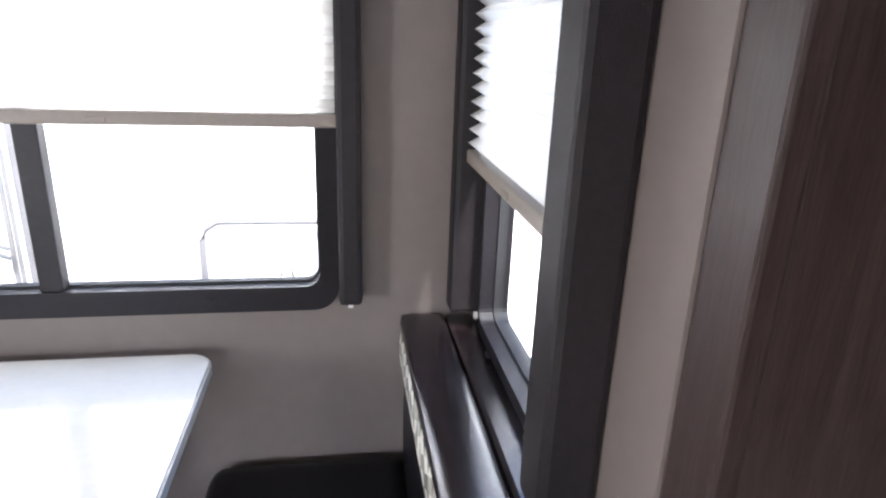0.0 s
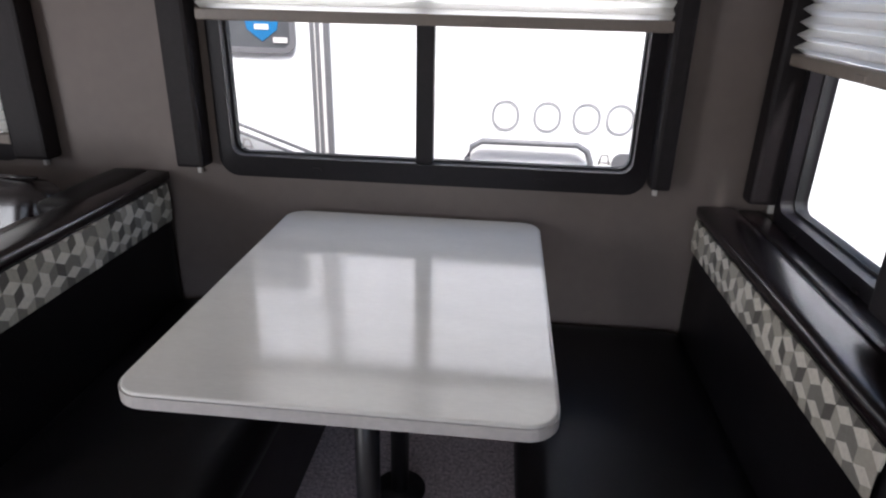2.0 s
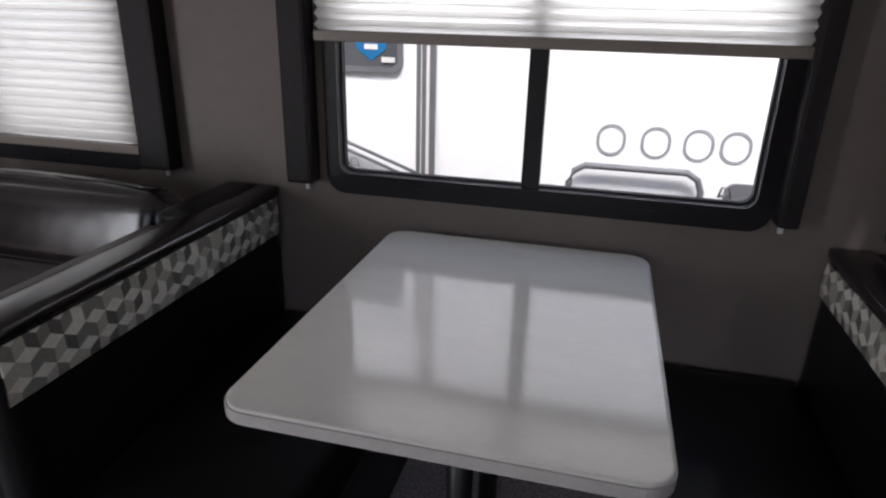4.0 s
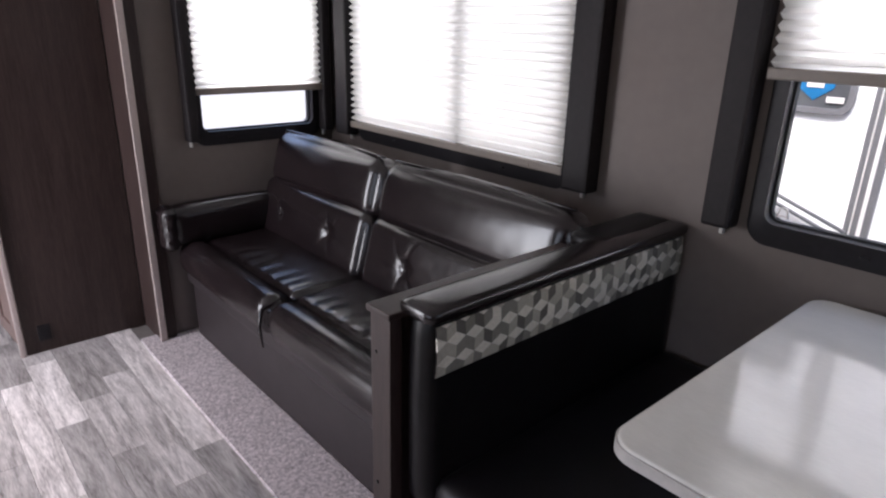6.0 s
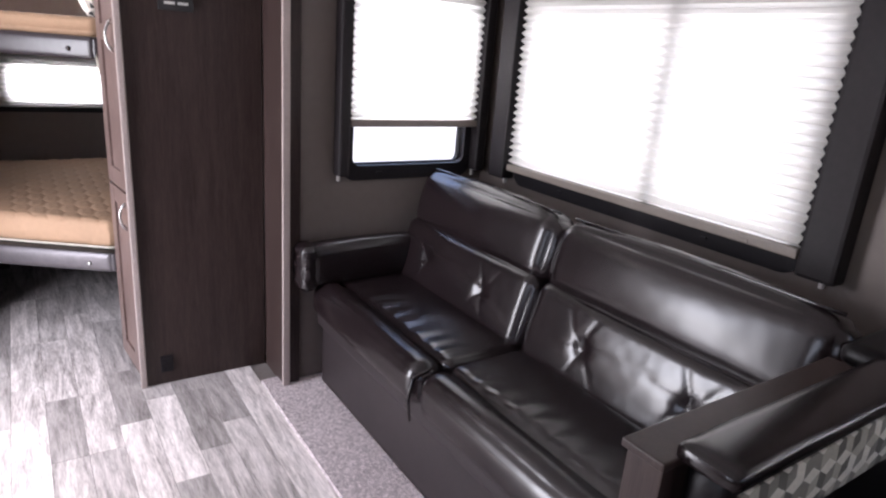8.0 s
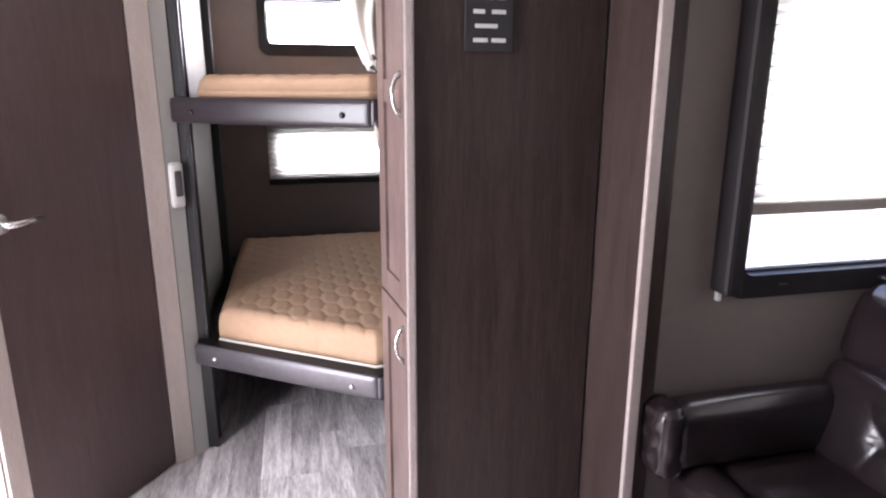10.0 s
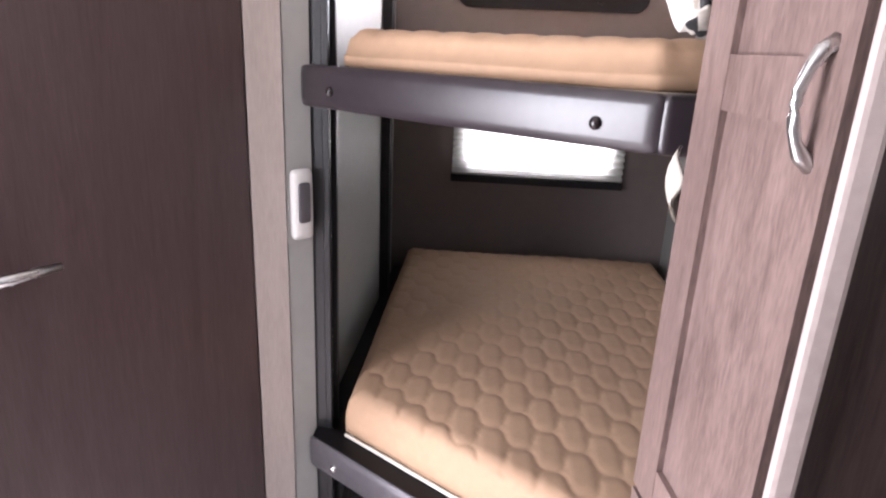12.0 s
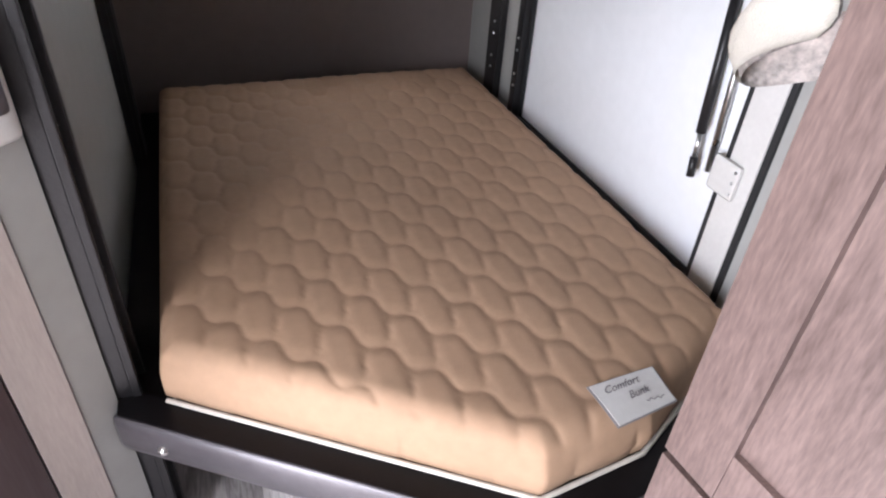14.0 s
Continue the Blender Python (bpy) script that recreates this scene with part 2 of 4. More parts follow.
def tube(name, pts, radius, mat, parent=None, sides=8, label="", closed=False):
    """A bent round bar along pts."""
    bm = bmesh.new()
    pts = [Vector(p) for p in pts]
    rings = []
    for i, p in enumerate(pts):
        a, b = pts[max(0, i - 1)], pts[min(len(pts) - 1, i + 1)]
        if closed:
            a, b = pts[i - 1], pts[(i + 1) % len(pts)]
        t = (b - a).normalized()
        s = t.cross(Vector((0, 0, 1)))
        if s.length < 0.05:
            s = t.cross(Vector((1, 0, 0)))
        s.normalize()
        w = t.cross(s)
        rr = radius[i] if isinstance(radius, list) else radius
        rings.append([bm.verts.new(p + rr * (math.cos(k * math.tau / sides) * s + math.sin(k * math.tau / sides) * w)) for k in range(sides)])
    m = len(rings)
    for i in range(m if closed else m - 1):
        A, B = rings[i], rings[(i + 1) % m]
        for k in range(sides):
            bm.faces.new((A[k], A[(k + 1) % sides], B[(k + 1) % sides], B[k]))
    if not closed:
        bm.faces.new(rings[0])
        bm.faces.new(rings[-1])
    return finish(name, bm, mat, parent, True, label)


def soft_box(name, centre, size, r, mat, parent=None, puff=0.0, n=16, relief=None, turn=None, label=""):
    """An upholstered block: rounded edges, bulging faces, and relief(u, v, face, place) in metres along the normal."""
    bm = bmesh.new()
    half = Vector(size) / 2
    r = min(r, *[h * 0.98 for h in half])
    axes = ((0, 1, 2), (1, 2, 0), (2, 0, 1))
    for ax, ua, va in axes:
        for sgn in (-1, 1):
            grid = []
            nu = max(4, int(n * size[ua] / max(size)))
            nv = max(4, int(n * size[va] / max(size)))
            for i in range(nu + 1):
                row = []
                for j in range(nv + 1):
                    u, v = math.sin(math.pi / 2 * (2 * i / nu - 1)) * 0.35 + (2 * i / nu - 1) * 0.65, math.sin(math.pi / 2 * (2 * j / nv - 1)) * 0.35 + (2 * j / nv - 1) * 0.65
                    p = Vector((0, 0, 0))
                    p[ax], p[ua], p[va] = sgn * half[ax], u * half[ua], v * half[va]
                    inner = Vector([max(-(h - r), min(h - r, c)) for c, h in zip(p, half)])
                    nrm = (p - inner).normalized() if (p - inner).length > 1e-6 else Vector((0, 0, 0))
                    q = inner + r * nrm
                    q += nrm * puff * (1 - u * u) * (1 - v * v)
                    if relief:
                        q += nrm * relief(u, v, (ax, sgn), q) * min(1, 6 * (1 - abs(u))) * min(1, 6 * (1 - abs(v)))
                    row.append(bm.verts.new(q))
                grid.append(row)
            for i in range(nu):
                for j in range(nv):
                    bm.faces.new((grid[i][j], grid[i + 1][j], grid[i + 1][j + 1], grid[i][j + 1]))
    bmesh.ops.remove_doubles(bm, verts=bm.verts, dist=0.0008)
    if turn is not None:
        bmesh.ops.transform(bm, matrix=turn, verts=bm.verts)
    bmesh.ops.translate(bm, verts=bm.verts, vec=centre)
    return finish(name, bm, mat, parent, True, label)


# walls as (along, into the room, up)
BACK, LEFT, RIGHT, REAR, SIDE = 1.79, -2.74, 1.14, -5.28, 0.80


def on_back(u, d, z):
    return (u, BACK - d, z)


def on_left(u, d, z):
    return (LEFT + d, u, z)


def on_right(u, d, z):
    return (RIGHT - d, u, z)


def on_rear(u, d, z):
    return (REAR + d, u, z)


def on_side(u, d, z):
    return (u, SIDE - d, z)


def on_entry(u, d, z):
    return (u, -1.5 + d, z)


def wall(name, to3, u0, u1, z0, z1, holes, mat, label, thick=0.05):
    """A wall with openings, each (u0, z0, u1, z1), that go through it."""
    bm = bmesh.new()

    def slab(a, b, c, d):
        if b - a < 0.001 or d - c < 0.001:
            return
        p, q = to3(a, 0, c), to3(b, -thick, d)
        add_box(bm, [min(x) for x in zip(p, q)], [max(x) for x in zip(p, q)])
    at = u0
    for h in sorted(holes):
        slab(at, h[0], z0, z1)
        slab(h[0], h[2], z0, h[1])
        slab(h[0], h[2], h[3], z1)
        at = h[2]
    slab(at, u1, z0, z1)
    return tagged(finish(name, bm, mat), label, "wall", kind="structure")


def window(number, to3, u0, z0, u1, z1, label, mullion=None):
    """A round-cornered trailer window; u0..z1 is the glass."""
    w = thing("window_%d" % number, to3((u0 + u1) / 2, 0, z0), label, "window", kind="structure")
    ring("frame", rounded(u0 - 0.045, z0 - 0.065, u1 + 0.045, z1 + 0.05, 0.06), rounded(u0, z0, u1, z1, 0.035), to3, -0.05, 0.022, FRAME, w, slope=0.008)
    ring("seal", rounded(u0 + 0.0005, z0 + 0.0005, u1 - 0.0005, z1 - 0.0005, 0.035), rounded(u0 + 0.006, z0 + 0.006, u1 - 0.006, z1 - 0.006, 0.03), to3, -0.035, -0.012, SEAL, w)
    g = prism("pane", rounded(u0 + 0.004, z0 + 0.004, u1 - 0.004, z1 - 0.004, 0.03), to3, -0.028, -0.024, GLASS, w)
    g.visible_shadow = False
    if mullion:
        a, b = mullion
        p, q = to3(a, -0.022, z0 + 0.001), to3(b, 0.016, z1 - 0.001)
        box("mullion", [min(x) for x in zip(p, q)], [max(x) for x in zip(p, q)], FRAME, w, 0.003)
    for u in (u0 + 0.22 * (u1 - u0), u1 - 0.22 * (u1 - u0)):
        p, q = to3(u - 0.012, 0.021, z0 - 0.034), to3(u + 0.012, 0.03, z0 - 0.026)
        box("latch", [min(x) for x in zip(p, q)], [max(x) for x in zip(p, q)], FRAME, w, 0.002)
    return w


def pleated_shade(to3, u0, u1, z0, z1, label, centre=None, d=0.045, rail=None):
    """A hung pleated shade that reaches down to z0, with its bottom rail."""
    s = thing("pleated_shade", to3((u0 + u1) / 2, d, z0), label, "window shade", "pleated window shades")
    bm = bmesh.new()
    n = max(4, round((z1 - z0 - 0.03) / 0.0155))
    n += n % 2
    rows = []
    for i in range(n + 1):
        z = z0 + 0.03 + (z1 - z0 - 0.03) * i / n
        crowd = max(0.0, 1 - i / 14)
        off = d + (0.0115 + 0.003 * crowd) * (1 if i % 2 else -1)
        rows.append([bm.verts.new(to3(u, off + 0.0004 * noise.noise((u * 9, z * 30, 1.7)), z)) for u in [u0 + (u1 - u0) * k / 12 for k in range(13)]])
    for i in range(n):
        for k in range(12):
            bm.faces.new((rows[i][k], rows[i][k + 1], rows[i + 1][k + 1], rows[i + 1][k]))
    finish("pleats", bm, SHADE, s)
    p, q = to3(u0 - 0.004, d - 0.016, z0), to3(u1 + 0.004, d + 0.016, z0 + 0.03)
    box("bottom_rail", [min(x) for x in zip(p, q)], [max(x) for x in zip(p, q)], rail or RAIL, s, 0.005, "dark bottom rail" if rail else "taupe bottom rail")
    if centre:
        p, q = to3(centre - 0.02, d + 0.014, z0 + 0.004), to3(centre + 0.02, d + 0.0185, z0 + 0.018)
        box("pull_tab", [min(x) for x in zip(p, q)], [max(x) for x in zip(p, q)], RAIL, s, 0.002)
    return s


def valance(to3, u0, u1, z0, z1, left, right, label, deep=0.075):
    """Padded dark boards on both sides of a window, joined by a head board."""
    v = thing("window_valance", to3((u0 + u1) / 2, 0, z0), label, "valance", "dark window valances")
    for a, b in (left, right):
        p, q = to3(a, 0.002, z0), to3(b, deep, z1)
        box("side_board", [min(x) for x in zip(p, q)], [max(x) for x in zip(p, q)], BOARD, v, 0.012)
    p, q = to3(left[1] + 0.001, 0.002, z1 - 0.16), to3(right[0] - 0.001, deep + 0.004, z1)
    box("head_board", [min(x) for x in zip(p, q)], [max(x) for x in zip(p, q)], BOARD, v, 0.012)
    for u in ((left[0] + left[1]) / 2, (right[0] + right[1]) / 2):
        p, q = to3(u - 0.006, 0.002, z0 - 0.03), to3(u + 0.006, 0.018, z0 - 0.001)
        box("cord_clip", [min(x) for x in zip(p, q)], [max(x) for x in zip(p, q)], PLASTIC, v, 0.002, "clear plastic cord clip")
    return v


# ---- structure ----
TOP, SLIDE_TOP = 2.08, 1.98
tagged(boxes("floor", [((-5.33, -1.55, -0.06), (3.0, 0.85, -0.006))], JOINT), "grey oak vinyl plank floor, flat and clean", "floor", kind="structure")
tagged(boxes("ceiling", [((-5.33, -1.55, TOP), (3.0, 0.85, TOP + 0.05))], CEIL), "plain white vinyl ceiling panels", "ceiling", kind="structure")
tagged(boxes("slide_ceiling", [((-2.79, 0.852, SLIDE_TOP), (1.19, 1.84, SLIDE_TOP + 0.05))], CEIL), "plain white ceiling of the slide-out", "ceiling", kind="structure")
tagged(boxes("slide_floor", [((-2.79, 0.70, -0.05), (1.19, 1.84, 0.012))], CARPET), "carpeted floor of the slide-out", "floor", kind="structure")
wall("wall_slide_back", on_back, -2.79, 1.19, 0.0, SLIDE_TOP, [(-2.44, 0.985, -1.16, 1.72), (-0.465, 0.975, 0.765, 1.72)], WALL, "taupe textured vinyl wall with two windows")
wall("wall_slide_end_sofa", on_left, 0.852, 1.79, 0.0, SLIDE_TOP, [(1.07, 0.977, 1.68, 1.72)], WALL, "taupe textured vinyl end wall with a window")
wall("wall_slide_end_dinette", on_right, 0.852, 1.79, 0.0, SLIDE_TOP, [(1.08, 0.92, 1.67, 1.72)], WALL, "taupe textured vinyl end wall beside the dinette")
wall("wall_rear_upper", on_rear, -1.5, 0.85, 1.5, TOP, [(-0.19, 1.70, 0.57, 1.98)], WALL_BUNK, "taupe vinyl rear wall at the upper bunk")
wall("wall_rear", on_rear, -1.5, 0.85, 0.0, 1.4995, [(-0.15, 0.965, 0.52, 1.225)], WALL_BUNK, "taupe vinyl rear wall behind the bunks")
wall("wall_side_rear", on_side, REAR, -2.985, 0.0, TOP, [(-4.79, 0.545, -3.845, 1.30)], WALL_PALE, "pale grey side wall beside the bunks")
wall("wall_side_front", on_side, 1.45, 3.0, 0.0, TOP, [], WALL, "taupe vinyl side wall")
wall("wall_over_slide", on_side, -2.985, 1.45, SLIDE_TOP + 0.001, TOP, [], WALL, "header above the slide-out opening")
# second opening is assumed, out of view; it lets the fill light in
wall("wall_entry", on_entry, REAR, 3.0, 0.0, TOP, [(-2.95, 0.0, -2.15, 1.9), (-0.7, 1.0, 1.0, 1.7)], WALL, "taupe side wall with the entrance and an added, unseen light opening")
wall("wall_front", lambda u, d, z: (2.95 - d, u, z), -1.5, 0.80, 0.0, TOP, [], WALL, "plain taupe front wall")
bm = bmesh.new()
add_box(bm, (REAR, -0.52, 0), (-3.912, -0.47, TOP))
tagged(finish("wall_bunk_side", bm, WALL_PALE), "pale grey partition beside the bunks", "wall", kind="structure")

# fascia round the slide-out opening
for nm, a, b, c in (("trim_slide_sofa", -2.955, -2.712, 1), ("trim_slide_dinette", 1.175, 1.45, -1)):
    f = thing(nm, ((a + b) / 2, 0.79, 0), "dark walnut fascia with a pale edge strip", "trim", kind="structure")
    box("board", (a, 0.775, 0), (b, 0.85, SLIDE_TOP), DARK_WOOD, f, 0.004)
    e = b if c > 0 else a
    if c > 0:
        box("edge_strip", (e + 0.0005, 0.768, 0), (e + 0.018, 0.80, SLIDE_TOP), STRIP, f, 0.005, "pale champagne edge strip")
    else:
        box("edge_board", (e - 0.032, 0.768, 0), (e - 0.001, 0.851, SLIDE_TOP), DARK_WOOD, f, 0.006)

# windows, shades and valances of the slide-out
window(1, on_back, -2.42, 1.0, -1.18, 1.70, "large charcoal-framed window behind the sofa", (-1.73, -1.68))
pleated_shade(on_back, -2.462, -1.135, 1.0, 1.79, "closed white pleated shade glowing with daylight", -1.3)
valance(on_back, -2.58, -1.0, 0.957, 1.93, (-2.58, -2.475), (-1.122, -1.01), "dark padded valance boards beside the sofa window")
window(2, on_back, -0.445, 0.99, 0.745, 1.70, "wide charcoal-framed sliding window above the dinette", (0.115, 0.166))
pleated_shade(on_back, -0.49, 0.788, 1.378, 1.79, "half-raised white pleated shade with taupe rail", 0.3)
valance(on_back, -0.605, 0.85, 0.958, 1.93, (-0.60, -0.515), (0.79, 0.845), "dark padded valance boards beside the dinette window")
for x in (-0.405, 0.665):
    tab = thing("window_tab", (x, 1.80, 1.006), "small white plastic pull tab on the dinette window", "tab", "white window pull tabs")
    tube("loop", [(x - 0.016, 1.794, 1.008), (x - 0.008, 1.794, 1.036), (x + 0.008, 1.794, 1.036), (x + 0.016, 1.794, 1.008), (x + 0.010, 1.794, 1.014), (x - 0.010, 1.794, 1.014)], 0.003, PLASTIC, tab, 6, closed=True)
window(3, on_left, 1.085, 0.992, 1.665, 1.70, "small charcoal-framed window beside the sofa")
pleated_shade(on_left, 1.06, 1.70, 1.165, 1.79, "half-lowered white pleated shade above the sofa arm", 1.4)
valance(on_left, 1.0, 1.78, 0.957, 1.93, (1.0, 1.05), (1.705, 1.755), "dark padded valance boards round the small window")
window(4, on_right, 1.10, 0.94, 1.66, 1.70, "small charcoal-framed window beside the dinette")
pleated_shade(on_right, 1.10, 1.70, 1.31, 1.79, "half-raised white pleated shade beside the dinette", 1.35)
valance(on_right, 1.0, 1.77, 0.937, 1.93, (0.985, 1.078), (1.70, 1.765), "dark padded valance boards beside the dinette end window", 0.085)

# ---- sofa ----
def leather_folds(u, v, face, q):
    return 0.0022 * noise.noise((q.x * 6, q.y * 6, q.z * 6)) + 0.0006 * noise.noise((q.x * 26, q.y * 12, q.z * 26))


def tufts(buttons, r=0.034, deep=0.015):
    """Relief with sunk buttons and the creases that run out from them (along x and z of a cushion's front)."""
    def relief(u, v, face, q):
        h = leather_folds(u, v, face, q)
        if face == (1, -1):
            for bx, bz in buttons:
                dx, dz = q.x - bx, q.z - bz
                d = math.hypot(dx, dz)
                h -= deep * math.exp(-(d / r) ** 2)
                fold = max(0.0, math.cos(6 * math.atan2(dz, dx) + bx * 7 + 2.0 * noise.noise((bx, bz, d * 8)))) ** 5
                h -= 0.0065 * fold * math.exp(-d / 0.08)
        return h
    return relief


def sofa(x0, x1):
    s = thing("sofa", ((x0 + x1) / 2, 1.25, 0.012), "dark brown leather two-seat sofa bed with tufted back cushions", "sofa")
    mid = -1.80
    box("base", (x0 + 0.03, 0.945, 0.012), (x1, 1.70, 0.36), LEATHER_DULL, s, 0.01, "flat dull leather base")

    def gathers(u, v, face, q):
        h = leather_folds(u, v, face, q)
        if face == (2, 1):
            h += 0.0017 * math.sin(q.x * 70 + 3 * noise.noise((q.x * 6, q.y * 6, 0))) * max(0, -q.y * 8)
        return h
    for a, b in ((x0 + 0.01, mid - 0.003), (mid + 0.003, x1)):
        w = b - a
        soft_box("seat_roll", ((a + b) / 2, 0.955, 0.425), (w, 0.13, 0.16), 0.06, LEATHER, s, 0.008, 70, gathers)
        soft_box("seat_cushion", ((a + b) / 2, 1.21, 0.43), (w, 0.39, 0.145), 0.035, LEATHER, s, 0.014, 70, gathers)
        c = Vector(((a + b) / 2, 1.455, 0.63))
        lean = pose(0, 0, 0, -15)
        soft_box("back_cushion", c + Vector((0, -0.04, -0.03)), (w - 0.012, 0.17, 0.30), 0.05, LEATHER, s, 0.016, 120, tufts([(-0.20, 0.0), (0.20, 0.0)]), lean)
        soft_box("back_bolster", c + Vector((0, 0.028, 0.205)), (w - 0.016, 0.155, 0.255), 0.06, LEATHER, s, 0.024, 60, leather_folds, lean)
        edge = [c + Vector((0, 0.028, 0.205)) + lean @ Vector((-w / 2 + 0.035 + (w - 0.07) * k / 12, -0.035 + 0.004 * math.sin(k * 2.1), 0.136 + 0.004 * math.sin(math.pi * k / 12))) for k in range(13)]
        tube("piping", edge, 0.0055, LEATHER, s, 6)
    box("back_frame", (x0 + 0.04, 1.56, 0.20), (x1 - 0.02, 1.66, 0.86), VINYL_BLACK, s, 0.02, turn=pose(0, 0, 0, -6))
    # arm: a soft panel that ends in a gathered roll
    soft_box("armrest", (x0 + 0.048, 1.12, 0.588), (0.11, 0.53, 0.195), 0.05, LEATHER, s, 0.006, 26, leather_folds, label="padded leather armrest")
    soft_box("armrest_end", (x0 + 0.038, 0.86, 0.578), (0.13, 0.075, 0.205), 0.034, LEATHER, s, 0.004, 20,
             lambda u, v, f, q: 0.009 * noise.noise((q.x * 45, q.y * 30, q.z * 30)))
    soft_box("armrest", (x1 - 0.05, 1.12, 0.55), (0.10, 0.46, 0.15), 0.045, LEATHER, s, 0.006, 20, leather_folds)
    soft_box("armrest_end", (x1 - 0.05, 0.885, 0.50), (0.10, 0.08, 0.20), 0.035, LEATHER, s, 0.004, 20,
             lambda u, v, f, q: 0.008 * noise.noise((q.x * 50, q.y * 30, q.z * 35)))
    # loose strap where the two halves meet
    tube("pull_strap", [(mid + 0.005, 0.96, 0.505), (mid, 0.885, 0.48), (mid - 0.012, 0.876, 0.40), (mid + 0.004, 0.878, 0.325)], [0.004, 0.008, 0.008, 0.004], LEATHER, s, 6)
    box("base_lip", (x0 + 0.015, 0.925, 0.29), (x1, 0.955, 0.37), LEATHER_DULL, s, 0.012)
    return s


sofa(-2.715, -0.835)


# ---- dinette ----
def patterned_band(to3, u0, z0, u1, z1, d, parent):
    """Woven cloth of tumbling blocks, cut to a band."""
    bm = bmesh.new()
    s, rnd = 0.032, random.Random(4)
    h = s * math.sqrt(3) / 2
    row = 0
    z = z0 - s
    while z < z1 + 2 * s:
        u = u0 - 2 * h + (h if row % 2 else 0)
        while u < u1 + 2 * h:
            c = (u, z)
            hexa = [(u + s * math.sin(radians(60 * k)), z + s * math.cos(radians(60 * k))) for k in range(6)]
            tone = rnd.choice(((0, 2, 1), (0, 3, 1), (0, 1, 2), (1, 2, 0), (0, 2, 3)))
            for k in range(3):
                quad = (c, hexa[(2 * k - 1) % 6], hexa[2 * k % 6], hexa[(2 * k + 1) % 6])
                f = bm.faces.new([bm.verts.new((a, 0, b)) for a, b in quad])
                f.material_index = tone[k]
            u += 2 * h
        z += 1.5 * s
        row += 1
    for co, no in (((u0, 0, 0), (-1, 0, 0)), ((u1, 0, 0), (1, 0, 0)), ((0, 0, z0), (0, 0, -1)), ((0, 0, z1), (0, 0, 1))):
        bmesh.ops.bisect_plane(bm, geom=bm.verts[:] + bm.edges[:] + bm.faces[:], plane_co=co, plane_no=no, clear_outer=True)
    e = bmesh.ops.extrude_face_region(bm, geom=bm.faces[:])
    bmesh.ops.translate(bm, verts=[v for v in e["geom"] if isinstance(v, bmesh.types.BMVert)], vec=(0, 0.004, 0))
    for v in bm.verts:
        v.co = to3(v.co.x, d + v.co.y + 0.004 * math.sin(math.pi * (v.co.z - z0) / (z1 - z0)), v.co.z)
    return finish("patterned_band", bm, PATTERN, parent, label="woven band of grey and sand tumbling blocks")


def bench(name, face_x, side, y0, y1, label, end_post, low, high):
    """A dinette bench whose backrest faces along side (+1 or -1 on x) from face_x."""
    b = thing(name, (face_x, (y0 + y1) / 2, 0.012), label, "bench", "dinette benches")
    s = side

    def span(a, c):
        return (min(face_x + s * a, face_x + s * c), max(face_x + s * a, face_x + s * c))
    a, c = span(-0.09, 0.0)
    m = (a + c) / 2
    soft_box("backrest", (m, (y0 + y1) / 2 + 0.02, (0.40 + high) / 2), (c - a, y1 - y0 - 0.04, high - 0.40), 0.03, VINYL_BLACK, b, 0.008, 30, leather_folds)
    a, c = span(-0.10, 0.012)
    soft_box("backrest_top", ((a + c) / 2, (y0 + y1) / 2 + 0.012, high + 0.002), (c - a, y1 - y0 - 0.03, 0.036), 0.014, LEATHER, b, 0.001, 30, leather_folds)
    patterned_band(lambda u, d, z: (face_x + s * (0.004 + d), u, z), y0 + 0.045, low, y1 - 0.03, high - 0.018, 0.002, b)
    a, c = span(-0.015, 0.50)
    soft_box("seat_cushion", ((a + c) / 2, (y0 + y1) / 2 + 0.02, 0.435), (c - a, y1 - y0 - 0.06, 0.13), 0.045, VINYL_BLACK, b, 0.01, 26, leather_folds)
    a, c = span(-0.02, 0.47)
    box("box_base", (a, y0 + 0.06, 0.012), (c, y1 - 0.002, 0.372), LEATHER_DULL, b, 0.006)
    if end_post:
        a, c = span(-0.165, -0.092)
        box("end_post", (a, y0, 0.012), (c, y0 + 0.035, 0.884), DARK_WOOD, b, 0.003, "dark walnut end post")
        box("partition", (a, y0 + 0.036, 0.012), (c - 0.012, y1 - 0.002, 0.884), DARK_WOOD, b, 0.002)
        box("cap_board", (a - 0.01, y0 - 0.006, 0.885), (c + 0.004, y1 - 0.40, 0.902), DARK_WOOD, b, 0.004, "dark walnut cap board")
        soft_box("cap_cushion", (c - 0.01, y1 - 0.20, 0.912), (0.13, 0.36, 0.05), 0.02, VINYL_BLACK, b, 0.004, 14)
        for z in (0.79, 0.43):
            bm = bmesh.new()
            bmesh.ops.create_cone(bm, cap_ends=True, segments=10, radius1=0.005, radius2=0.004, depth=0.004, matrix=Matrix.Translation((a + 0.02, y0 - 0.001, z)) @ pose(0, 0, 0, 90))
            finish("screw", bm, BLACK_METAL, b)
    else:
        a, c = span(-0.178, -0.104)
        box("ledge", (a, y0 + 0.05, 0.82), (c, y1 - 0.002, 0.90), LEATHER, b, 0.012, "smooth dark ledge under the window")
    return b


bench("dinette_bench", -0.67, 1, 0.705, 1.786, "black vinyl dinette bench with a patterned band on its back", True, 0.775, 0.912)
bench("dinette_bench", 0.952, -1, 0.705, 1.786, "black vinyl dinette bench with patterned band below the window", False, 0.772, 0.888)


